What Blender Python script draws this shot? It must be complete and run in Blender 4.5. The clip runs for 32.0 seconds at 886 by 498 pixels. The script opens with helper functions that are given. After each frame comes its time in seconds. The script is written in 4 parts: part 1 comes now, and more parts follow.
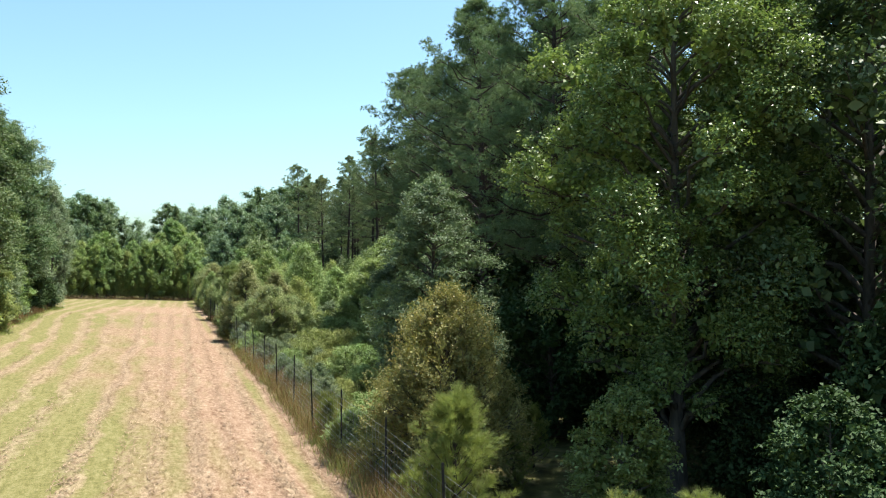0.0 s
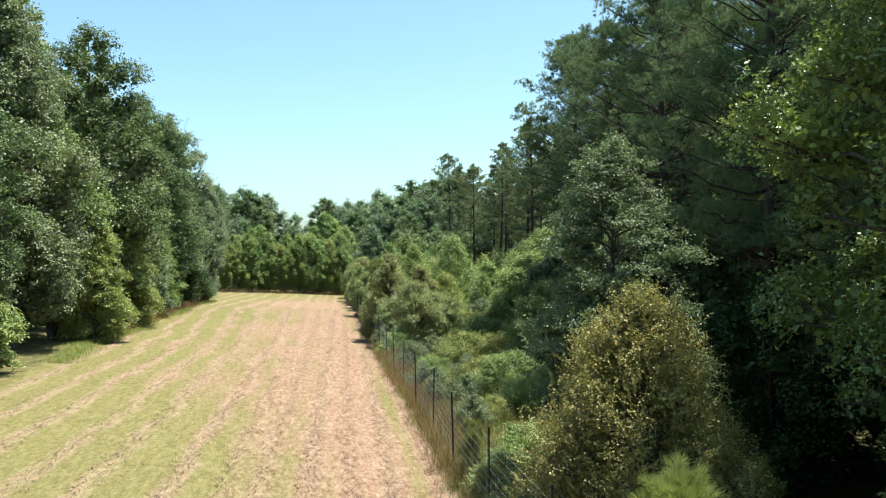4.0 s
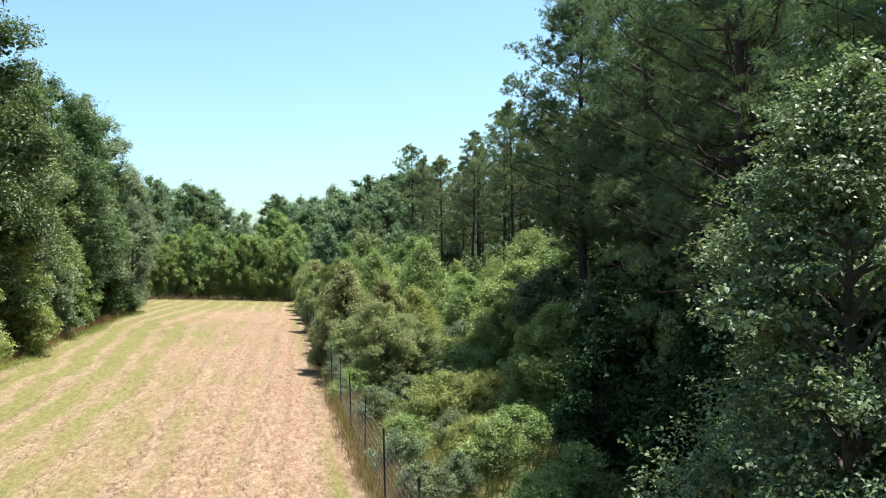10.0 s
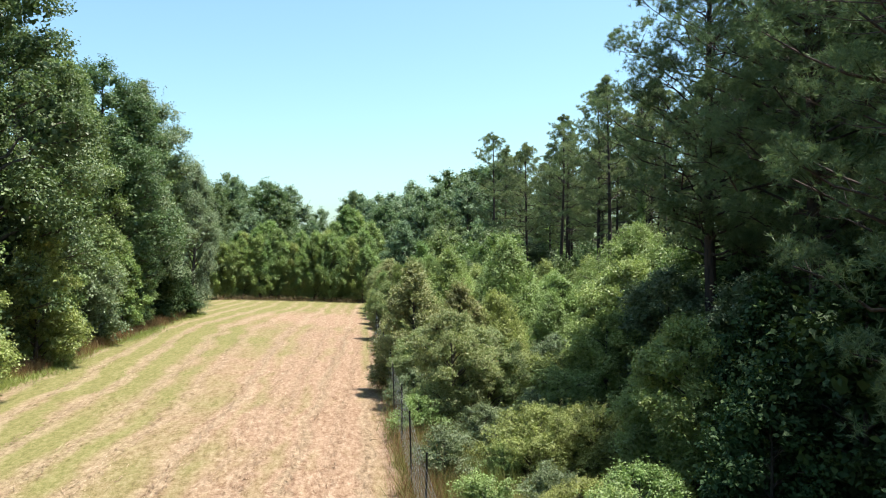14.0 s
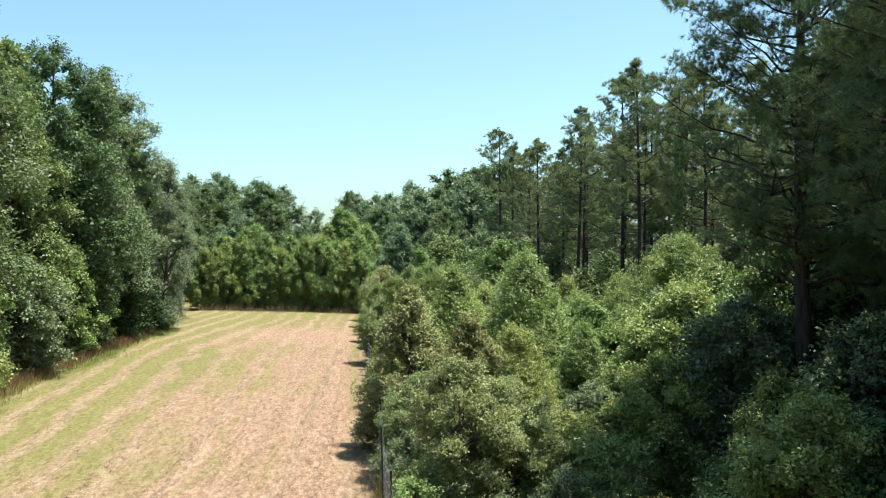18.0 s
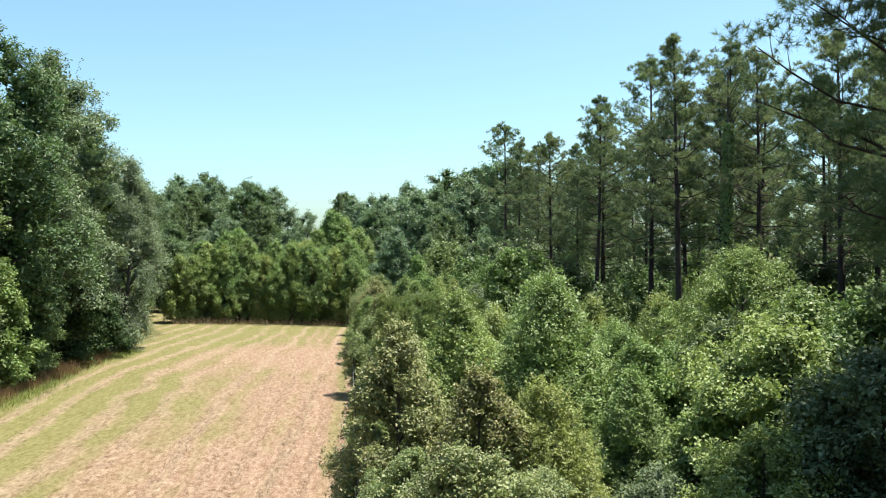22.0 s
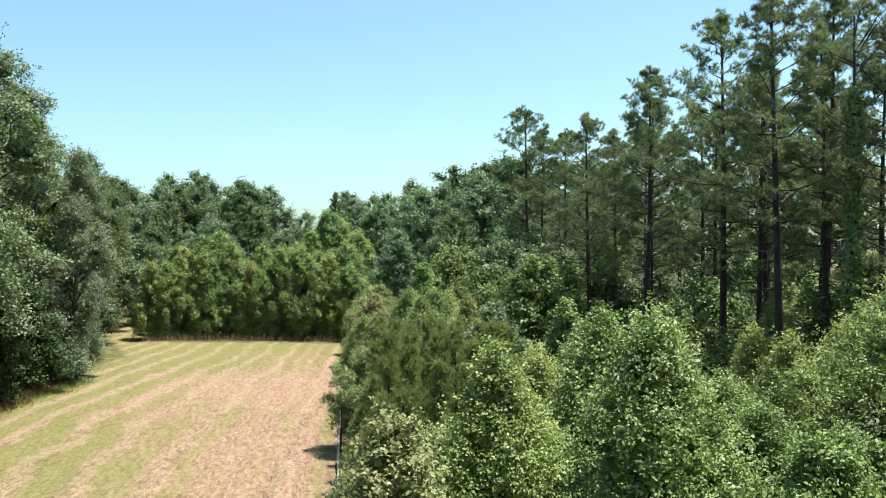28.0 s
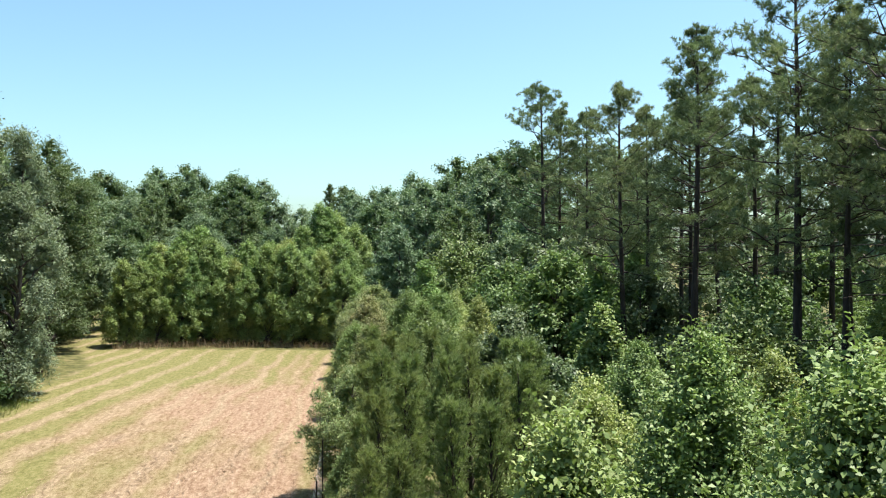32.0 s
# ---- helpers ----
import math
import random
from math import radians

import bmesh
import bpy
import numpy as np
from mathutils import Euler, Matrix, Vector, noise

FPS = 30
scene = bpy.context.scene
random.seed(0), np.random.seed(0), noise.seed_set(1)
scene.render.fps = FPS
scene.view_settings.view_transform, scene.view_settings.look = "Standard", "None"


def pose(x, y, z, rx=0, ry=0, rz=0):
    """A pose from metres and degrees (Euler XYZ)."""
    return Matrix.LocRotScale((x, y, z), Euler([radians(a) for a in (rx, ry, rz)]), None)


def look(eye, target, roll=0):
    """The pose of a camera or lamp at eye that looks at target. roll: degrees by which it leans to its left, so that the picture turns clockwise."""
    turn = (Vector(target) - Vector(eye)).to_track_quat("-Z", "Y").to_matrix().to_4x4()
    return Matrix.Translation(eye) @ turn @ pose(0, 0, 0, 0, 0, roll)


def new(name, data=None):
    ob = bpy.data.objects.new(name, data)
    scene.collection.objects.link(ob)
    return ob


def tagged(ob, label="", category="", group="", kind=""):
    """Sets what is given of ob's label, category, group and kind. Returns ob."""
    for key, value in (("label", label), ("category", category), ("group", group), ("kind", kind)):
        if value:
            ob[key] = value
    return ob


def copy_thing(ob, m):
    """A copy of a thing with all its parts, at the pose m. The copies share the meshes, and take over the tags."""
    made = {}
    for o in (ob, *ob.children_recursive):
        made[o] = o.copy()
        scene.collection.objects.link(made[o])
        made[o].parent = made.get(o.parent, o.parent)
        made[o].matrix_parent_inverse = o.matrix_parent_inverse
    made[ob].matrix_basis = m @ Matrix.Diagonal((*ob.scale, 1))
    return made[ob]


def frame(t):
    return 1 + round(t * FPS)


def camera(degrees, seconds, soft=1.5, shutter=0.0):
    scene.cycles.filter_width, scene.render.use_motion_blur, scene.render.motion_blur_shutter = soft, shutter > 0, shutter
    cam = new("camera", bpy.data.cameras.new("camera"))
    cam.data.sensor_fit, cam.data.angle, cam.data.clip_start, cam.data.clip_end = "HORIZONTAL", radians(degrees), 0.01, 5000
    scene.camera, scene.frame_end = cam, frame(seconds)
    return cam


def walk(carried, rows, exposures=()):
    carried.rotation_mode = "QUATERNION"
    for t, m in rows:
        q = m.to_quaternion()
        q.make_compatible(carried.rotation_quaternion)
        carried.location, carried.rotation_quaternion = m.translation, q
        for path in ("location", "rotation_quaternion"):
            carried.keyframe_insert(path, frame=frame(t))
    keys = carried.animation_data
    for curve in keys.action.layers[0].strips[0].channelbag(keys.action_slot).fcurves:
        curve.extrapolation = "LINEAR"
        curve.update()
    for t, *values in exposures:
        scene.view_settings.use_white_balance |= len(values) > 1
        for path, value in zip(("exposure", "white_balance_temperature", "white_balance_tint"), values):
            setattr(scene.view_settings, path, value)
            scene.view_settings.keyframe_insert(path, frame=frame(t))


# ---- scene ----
cam = camera(55.9, 32.0, soft=1.1)
PATH = [
    (0, (-0.408, -10.176, 6.006), (2.806, -0.707, 6.117), -0.35),
    (0.5, (-0.017, -9.255, 5.984), (2.098, 0.518, 6.091), -0.33),
    (1, (0.286, -8.464, 5.971), (1.443, 1.469, 6.069), -0.30),
    (1.5, (0.504, -7.649, 5.932), (1.707, 2.278, 6.021), -0.28),
    (2, (0.649, -6.914, 5.917), (1.901, 3.007, 5.995), -0.26),
    (2.5, (0.806, -6.086, 5.915), (2.099, 3.829, 5.983), -0.29),
    (3, (0.942, -5.233, 5.908), (2.278, 4.677, 5.973), -0.25),
    (3.5, (1.032, -4.446, 5.946), (2.416, 5.458, 6.006), -0.25),
    (5.5, (1.392, -0.594, 5.876), (2.950, 9.284, 5.916), -0.27),
    (6, (1.444, 0.333, 5.882), (3.049, 10.203, 5.914), -0.29),
    (6.5, (1.521, 1.289, 5.861), (3.176, 11.151, 5.894), -0.20),
    (7, (1.573, 2.231, 5.889), (3.278, 12.084, 5.910), -0.21),
    (7.5, (1.635, 3.218, 5.948), (3.389, 13.063, 5.963), -0.33),
    (8, (1.699, 4.219, 5.972), (3.497, 14.056, 5.985), -0.26),
    (8.5, (1.751, 5.201, 6.016), (3.593, 15.030, 6.024), -0.25),
    (9, (1.907, 6.047, 6.124), (3.778, 15.870, 6.129), -0.34),
    (9.5, (1.967, 7.003, 6.373), (3.879, 16.819, 6.386), -0.30),
    (10, (2.065, 7.865, 6.667), (4.011, 17.674, 6.676), -0.31),
    (10.5, (2.243, 8.909, 6.807), (4.194, 18.717, 6.819), -0.31),
    (11, (2.395, 9.924, 6.883), (4.366, 19.728, 6.879), -0.31),
    (11.5, (2.561, 10.945, 6.919), (4.556, 20.744, 6.907), -0.33),
    (12, (2.800, 11.967, 6.825), (4.814, 21.762, 6.816), -0.26),
    (12.5, (2.976, 12.942, 6.730), (5.010, 22.733, 6.727), -0.18),
    (13, (3.137, 13.905, 6.660), (4.402, 23.825, 6.662), -0.18),
    (13.5, (3.256, 14.835, 6.606), (4.278, 24.783, 6.610), -0.15),
    (14, (3.326, 15.838, 6.563), (4.312, 25.789, 6.568), -0.13),
    (14.5, (3.331, 16.937, 6.513), (4.303, 26.890, 6.515), -0.13),
    (16.5, (3.560, 20.771, 6.629), (4.566, 30.720, 6.624), -0.13),
    (17, (3.679, 21.835, 6.860), (4.689, 31.783, 6.857), -0.11),
    (17.5, (3.846, 22.917, 7.062), (4.853, 32.866, 7.061), -0.11),
    (18, (3.981, 24.031, 7.346), (4.973, 33.982, 7.341), -0.13),
    (18.5, (4.151, 25.157, 7.632), (5.140, 35.108, 7.626), -0.17),
    (19, (4.265, 26.199, 7.828), (5.251, 36.150, 7.824), -0.18),
    (19.5, (4.386, 27.191, 7.823), (5.375, 37.142, 7.828), -0.17),
    (20, (4.484, 28.257, 7.795), (5.479, 38.207, 7.806), -0.15),
    (20.5, (4.502, 29.217, 7.839), (5.504, 39.166, 7.843), -0.16),
    (21, (4.553, 30.194, 7.836), (5.560, 40.143, 7.840), -0.12),
    (21.5, (4.679, 31.226, 7.860), (5.683, 41.176, 7.870), -0.15),
    (22, (4.755, 32.191, 7.940), (5.766, 42.140, 7.949), -0.17),
    (22.5, (4.755, 33.036, 8.092), (5.776, 42.984, 8.101), -0.22),
    (23, (4.793, 33.941, 8.241), (5.825, 43.887, 8.253), -0.23),
    (23.5, (4.819, 34.802, 8.389), (5.863, 44.748, 8.399), -0.31),
    (24, (4.869, 35.683, 8.505), (5.918, 45.628, 8.515), -0.37),
    (24.5, (4.930, 36.558, 8.589), (5.966, 46.504, 8.599), -0.42),
    (25, (5.008, 37.388, 8.645), (6.032, 47.336, 8.655), -0.43),
    (25.5, (5.073, 38.277, 8.628), (6.088, 48.226, 8.638), -0.43),
    (27.5, (5.360, 42.039, 8.446), (6.319, 51.993, 8.444), -0.45),
    (28, (5.418, 42.904, 8.433), (6.374, 52.858, 8.439), -0.41),
    (28.5, (5.466, 43.854, 8.404), (6.421, 53.809, 8.408), -0.46),
    (29, (5.508, 44.779, 8.396), (6.457, 54.734, 8.393), -0.46),
    (29.5, (5.528, 45.705, 8.370), (6.478, 55.660, 8.370), -0.43),
    (30, (5.579, 46.669, 8.332), (6.522, 56.625, 8.328), -0.43),
    (30.5, (5.627, 47.584, 8.313), (6.570, 57.540, 8.303), -0.46),
    (31, (5.739, 48.573, 8.339), (6.678, 58.528, 8.320), -0.47),
    (31.5, (5.790, 49.462, 8.347), (6.737, 59.417, 8.326), -0.54),
    (32, (5.910, 50.354, 8.327), (6.852, 60.310, 8.304), -0.54),
]
EXPOSURES = [(0.0, 1.14), (12.0, 1.14), (20.0, 1.07), (32.0, 1.05)]
walk(cam, [(t, look(eye, target, roll)) for t, eye, target, roll in PATH], EXPOSURES)

# ---- light ----
SUN_ELEVATION, SUN_BEARING = 71.0, 77.0  # degrees; bearing clockwise from +y
world = bpy.data.worlds.new("sky")
scene.world = world
world.use_nodes = True
wn = world.node_tree
sky = wn.nodes.new("ShaderNodeTexSky")
sky.sky_type, sky.sun_disc = "NISHITA", False
sky.sun_elevation, sky.sun_rotation = radians(SUN_ELEVATION), radians(SUN_BEARING)
sky.air_density, sky.dust_density, sky.ozone_density = 1.0, 1.5, 0.6
back = wn.nodes["Background"]
back.inputs["Strength"].default_value = 0.104
tone = wn.nodes.new("ShaderNodeMix")
tone.data_type, tone.blend_type = "RGBA", "MULTIPLY"
tone.inputs[0].default_value = 1.0
tone.inputs[7].default_value = (0.83, 1.05, 1.075, 1)
wn.links.new(sky.outputs[0], tone.inputs[6])
wn.links.new(tone.outputs[2], back.inputs["Color"])
lamp = bpy.data.lights.new("sun", "SUN")
lamp.energy, lamp.angle, lamp.color = 5.0, radians(0.53), (1.0, 0.95, 0.89)
sun = new("sun", lamp)
sb, se = radians(SUN_BEARING), radians(SUN_ELEVATION)
sun.matrix_basis = look((60 * math.sin(sb), 60 * math.cos(sb), 100), (60 * math.sin(sb) - math.sin(sb) * math.cos(se), 60 * math.cos(sb) - math.cos(sb) * math.cos(se), 100 - math.sin(se)))


# ---- materials ----
def material(name):
    m = bpy.data.materials.new(name)
    m.use_nodes = True
    nt = m.node_tree
    return m, nt, nt.nodes["Principled BSDF"], nt.nodes["Material Output"]


def ramp(nt, source, stops):
    r = nt.nodes.new("ShaderNodeValToRGB")
    while len(r.color_ramp.elements) < len(stops):
        r.color_ramp.elements.new(0.5)
    for e, (p, c) in zip(r.color_ramp.elements, stops):
        e.position, e.color = p, (*c, 1)
    nt.links.new(source, r.inputs[0])
    return r.outputs[0]


def mix(nt, fac, a, b, how="MIX"):
    n = nt.nodes.new("ShaderNodeMix")
    n.data_type, n.blend_type = "RGBA", how
    for sock, v in ((n.inputs[0], fac), (n.inputs[6], a), (n.inputs[7], b)):
        if isinstance(v, (int, float)):
            sock.default_value = v
        elif isinstance(v, tuple):
            sock.default_value = (*v, 1)
        else:
            nt.links.new(v, sock)
    return n.outputs[2]


def calc(nt, op, a, b=0.0, c=0.0):
    n = nt.nodes.new("ShaderNodeMath")
    n.operation = op
    for sock, v in zip(n.inputs, (a, b, c)):
        if isinstance(v, (int, float)):
            sock.default_value = v
        else:
            nt.links.new(v, sock)
    return n.outputs[0]


def place_noise(nt, scale, detail=3.0, stretch=(1, 1, 1), rough=0.55):
    g = nt.nodes.new("ShaderNodeNewGeometry")
    m = nt.nodes.new("ShaderNodeMapping")
    m.inputs["Scale"].default_value = stretch
    nt.links.new(g.outputs["Position"], m.inputs[0])
    n = nt.nodes.new("ShaderNodeTexNoise")
    n.inputs["Scale"].default_value, n.inputs["Detail"].default_value, n.inputs["Roughness"].default_value = scale, detail, rough
    nt.links.new(m.outputs[0], n.inputs[0])
    return n.outputs[0]


def foliage(name, dark, mid, light, through_part=0.3, rough=0.5, gloss=0.27, odd=None, spread=0.75):
    """Leaves: a colour for each leaf, patches of lighter and darker growth, light passing through the blade."""
    m, nt, p, out = material(name)
    g = nt.nodes.new("ShaderNodeNewGeometry")
    stops = [(0.0, dark), (0.5, mid), (0.95, light)]
    if odd:
        stops = [(0.0, dark), (0.45, mid), (0.8, light), (0.97, odd)]
    c = ramp(nt, calc(nt, "MULTIPLY_ADD", g.outputs["Random Per Island"], spread, 0.5 - 0.5 * spread), stops)
    info = nt.nodes.new("ShaderNodeObjectInfo")
    hue = nt.nodes.new("ShaderNodeHueSaturation")
    nt.links.new(calc(nt, "MULTIPLY_ADD", info.outputs["Random"], 0.03, 0.485), hue.inputs["Hue"])
    nt.links.new(calc(nt, "MULTIPLY_ADD", place_noise(nt, 0.6, 2), 0.9, 0.6), hue.inputs["Value"])
    nt.links.new(c, hue.inputs["Color"])
    nt.links.new(hue.outputs[0], p.inputs["Base Color"])
    p.inputs["Roughness"].default_value = rough
    p.inputs["Specular IOR Level"].default_value = gloss
    t = nt.nodes.new("ShaderNodeBsdfTranslucent")
    nt.links.new(mix(nt, 1.0, hue.outputs[0], (1.1, 1.2, 0.8), "MULTIPLY"), t.inputs["Color"])
    s = nt.nodes.new("ShaderNodeMixShader")
    s.inputs[0].default_value = through_part
    nt.links.new(p.outputs[0], s.inputs[1])
    nt.links.new(t.outputs[0], s.inputs[2])
    nt.links.new(s.outputs[0], out.inputs[0])
    return m


def bark(name, dark, light):
    m, nt, p, out = material(name)
    n = place_noise(nt, 9.0, 5, (1, 1, 0.18))
    nt.links.new(ramp(nt, n, [(0.3, dark), (0.7, light)]), p.inputs["Base Color"])
    p.inputs["Roughness"].default_value = 0.9
    b = nt.nodes.new("ShaderNodeBump")
    b.inputs["Strength"].default_value, b.inputs["Distance"].default_value = 0.8, 0.03
    nt.links.new(n, b.inputs["Height"])
    nt.links.new(b.outputs[0], p.inputs["Normal"])
    return m


LEAF = foliage("broad_leaves", (0.085, 0.132, 0.044), (0.152, 0.216, 0.076), (0.256, 0.312, 0.132), 0.25)
# darker copy of the broad leaves; shade under layered branches is coloured in
LEAF_SHADED = foliage("shaded_green_leaves", (0.049, 0.084, 0.032), (0.094, 0.144, 0.055), (0.170, 0.216, 0.101), 0.25)
LEAF_FRESH = foliage("fresh_leaves", (0.144, 0.192, 0.059), (0.266, 0.322, 0.102), (0.363, 0.396, 0.168), 0.25)
LEAF_GREY = foliage("grey_green_leaves", (0.073, 0.110, 0.053), (0.146, 0.194, 0.096), (0.256, 0.300, 0.175), 0.25)
LEAF_HEDGE = foliage("hedge_leaves", (0.114, 0.175, 0.056), (0.203, 0.285, 0.094), (0.284, 0.349, 0.142), 0.25)
LEAF_SILVER = foliage("silvery_green_leaves", (0.081, 0.114, 0.056), (0.141, 0.184, 0.093), (0.201, 0.240, 0.140), 0.25)
LEAF_BRONZE = foliage("bronze_leaves", (0.116, 0.156, 0.060), (0.209, 0.258, 0.106), (0.336, 0.366, 0.166), 0.25, odd=(0.348, 0.228, 0.129))
LEAF_RUST = foliage("rust_tinted_leaves", (0.119, 0.142, 0.055), (0.210, 0.232, 0.092), (0.330, 0.330, 0.151), 0.25, odd=(0.370, 0.240, 0.131))
LEAF_GOLD = foliage("olive_gold_leaves", (0.128, 0.147, 0.050), (0.230, 0.220, 0.072), (0.308, 0.254, 0.088), 0.25, odd=(0.461, 0.279, 0.088))
LEAF_CEDAR = foliage("cedar_sprays", (0.116, 0.156, 0.087), (0.197, 0.240, 0.143), (0.290, 0.336, 0.217), 0.25, 0.6, 0.2)
LEAF_YELLOW = foliage("yellow_green_leaves", (0.150, 0.179, 0.050), (0.230, 0.263, 0.081), (0.330, 0.347, 0.125), 0.25)
LEAF_SUN = foliage("shiny_leaves", (0.093, 0.143, 0.041), (0.161, 0.220, 0.061), (0.264, 0.307, 0.108), 0.25, 0.4, 0.4)
# leaves of the far trees: the haze of distance is mixed into a bluer green
LEAF_HAZED = foliage("hazed_leaves", (0.084, 0.132, 0.068), (0.144, 0.208, 0.110), (0.225, 0.298, 0.175), 0.25)
NEEDLE = foliage("pine_needles", (0.103, 0.139, 0.068), (0.168, 0.208, 0.106), (0.259, 0.291, 0.163), 0.32, 0.6, 0.15)
# darker copies of the pine needles, with the wood's shade put into the colour
NEEDLE_SHADED = foliage("wood_shade_needles", (0.054, 0.081, 0.035), (0.087, 0.124, 0.051), (0.139, 0.182, 0.077), 0.25, 0.6, 0.15)
NEEDLE_EDGE_SHADED = foliage("edge_shade_needles", (0.079, 0.120, 0.062), (0.127, 0.179, 0.091), (0.204, 0.264, 0.135), 0.28, 0.6, 0.15)
# understorey leaves: the deep shade of the wood is put into this dark green
LEAF_DEEP_SHADE = foliage("shade_dark_leaves", (0.025, 0.049, 0.018), (0.046, 0.080, 0.029), (0.084, 0.122, 0.046), 0.15, 0.6, 0.12)
NEEDLE_YOUNG = foliage("young_pine_needles", (0.102, 0.143, 0.049), (0.178, 0.225, 0.083), (0.280, 0.319, 0.138), 0.38, 0.6, 0.15)
NEEDLE_SEED = foliage("seedling_needles", (0.11, 0.14, 0.04), (0.18, 0.215, 0.065), (0.28, 0.30, 0.10), 0.38, 0.6, 0.15)
BARK = bark("grey_brown_bark", (0.035, 0.028, 0.02), (0.11, 0.09, 0.07))
PINE_BARK = bark("pine_bark", (0.018, 0.013, 0.011), (0.075, 0.052, 0.04))
STRAW = foliage("cut_straw", (0.14, 0.09, 0.05), (0.23, 0.16, 0.095), (0.36, 0.275, 0.18), 0.15, 0.7, 0.2)
SEDGE = foliage("brown_dry_grass", (0.11, 0.06, 0.03), (0.19, 0.115, 0.055), (0.30, 0.21, 0.11), 0.2, 0.7, 0.2)
LUSH = foliage("lush_grass", (0.10, 0.14, 0.03), (0.17, 0.215, 0.05), (0.28, 0.31, 0.10), 0.25)
GRASS = foliage("weeds", (0.09, 0.11, 0.03), (0.16, 0.17, 0.055), (0.33, 0.28, 0.12), 0.25, 0.6, 0.2)


def ground_material():
    m, nt, p, out = material("mown_field_and_forest_floor")
    g = nt.nodes.new("ShaderNodeNewGeometry")
    xyz = nt.nodes.new("ShaderNodeSeparateXYZ")
    nt.links.new(g.outputs["Position"], xyz.inputs[0])
    x, y = xyz.outputs[0], xyz.outputs[1]
    # windrows of straw follow the field's length, bulging to the side where the field widens
    swell = calc(nt, "MULTIPLY", calc(nt, "SUBTRACT", y, 84.0), 1 / 24.0)
    swell = calc(nt, "MULTIPLY", calc(nt, "POWER", 2.718, calc(nt, "MULTIPLY", calc(nt, "MULTIPLY", swell, swell), -1.0)), 2.9)
    side = nt.nodes.new("ShaderNodeMapRange")
    side.inputs[1].default_value, side.inputs[2].default_value = 2.0, -9.0
    nt.links.new(x, side.inputs[0])
    wob = calc(nt, "MULTIPLY_ADD", place_noise(nt, 0.16, 3), 1.9, -0.95)
    u = calc(nt, "ADD", calc(nt, "ADD", x, calc(nt, "MULTIPLY", swell, side.outputs[0])), calc(nt, "MULTIPLY_ADD", y, -0.024, wob))
    ragged = calc(nt, "MULTIPLY_ADD", place_noise(nt, 2.2, 5, (1, 0.35, 1), 0.65), 2.6, -1.3)
    wave = calc(nt, "ADD", calc(nt, "SINE", calc(nt, "MULTIPLY", u, 5.6)), calc(nt, "MULTIPLY", calc(nt, "SINE", calc(nt, "MULTIPLY", u, 3.3)), 0.6))
    # towards the trees the rows lie farther apart, with green sward between
    broad = calc(nt, "MULTIPLY", calc(nt, "SINE", calc(nt, "MULTIPLY", u, 3.5)), 1.7)
    wave = calc(nt, "ADD", calc(nt, "MULTIPLY", wave, calc(nt, "SUBTRACT", 1.0, side.outputs[0])), calc(nt, "MULTIPLY", broad, side.outputs[0]))
    row = calc(nt, "ADD", calc(nt, "MULTIPLY", wave, 0.8), ragged)
    fine = place_noise(nt, 6.0, 7, (1, 0.6, 1), 0.72)
    blades = place_noise(nt, 28.0, 4, (1, 0.35, 1), 0.7)
    swath = place_noise(nt, 3.2, 5, (1.9, 0.4, 1), 0.7)
    grain = calc(nt, "MULTIPLY_ADD", blades, 0.36, calc(nt, "MULTIPLY_ADD", fine, 0.36, calc(nt, "MULTIPLY", swath, 0.28)))
    straw = ramp(nt, grain, [(0.37, (0.085, 0.047, 0.027)), (0.475, (0.205, 0.128, 0.08)), (0.59, (0.36, 0.262, 0.18))])
    pale = ramp(nt, grain, [(0.37, (0.11, 0.075, 0.04)), (0.59, (0.37, 0.285, 0.185))])
    green = ramp(nt, grain, [(0.36, (0.068, 0.073, 0.018)), (0.49, (0.132, 0.137, 0.04)), (0.64, (0.21, 0.198, 0.078))])
    patch = place_noise(nt, 0.09, 3)
    leftness = calc(nt, "MULTIPLY_ADD", x, -0.125, -0.2)
    farness = calc(nt, "MULTIPLY", calc(nt, "MAXIMUM", calc(nt, "SUBTRACT", y, 100.0), 0.0), 0.07)
    nearness = calc(nt, "MULTIPLY", calc(nt, "MINIMUM", calc(nt, "MAXIMUM", calc(nt, "MULTIPLY_ADD", y, -0.06, 2.2), 0.0), 1.0), calc(nt, "MULTIPLY", side.outputs[0], 2.1))
    leftness = calc(nt, "ADD", leftness, nearness)
    track = calc(nt, "MULTIPLY", calc(nt, "POWER", 2.718, calc(nt, "MULTIPLY", calc(nt, "POWER", calc(nt, "MULTIPLY", calc(nt, "SUBTRACT", x, 3.7), 2.2), 2.0), -1.0)), 0.95)
    amount = calc(nt, "ADD", calc(nt, "ADD", calc(nt, "ADD", leftness, track), farness), calc(nt, "MULTIPLY_ADD", patch, 2.5, -1.3))
    greenery = calc(nt, "SUBTRACT", amount, calc(nt, "MULTIPLY", row, 0.3))
    gfac = nt.nodes.new("ShaderNodeMapRange")
    gfac.inputs[1].default_value, gfac.inputs[2].default_value, gfac.inputs[4].default_value = -0.3, 0.85, 0.8
    nt.links.new(greenery, gfac.inputs[0])
    rowfac = nt.nodes.new("ShaderNodeMapRange")
    rowfac.inputs[1].default_value, rowfac.inputs[2].default_value, rowfac.inputs[4].default_value = 0.15, 1.3, 0.68
    nt.links.new(row, rowfac.inputs[0])
    field = mix(nt, gfac.outputs[0], straw, green)
    field = mix(nt, rowfac.outputs[0], field, pale)
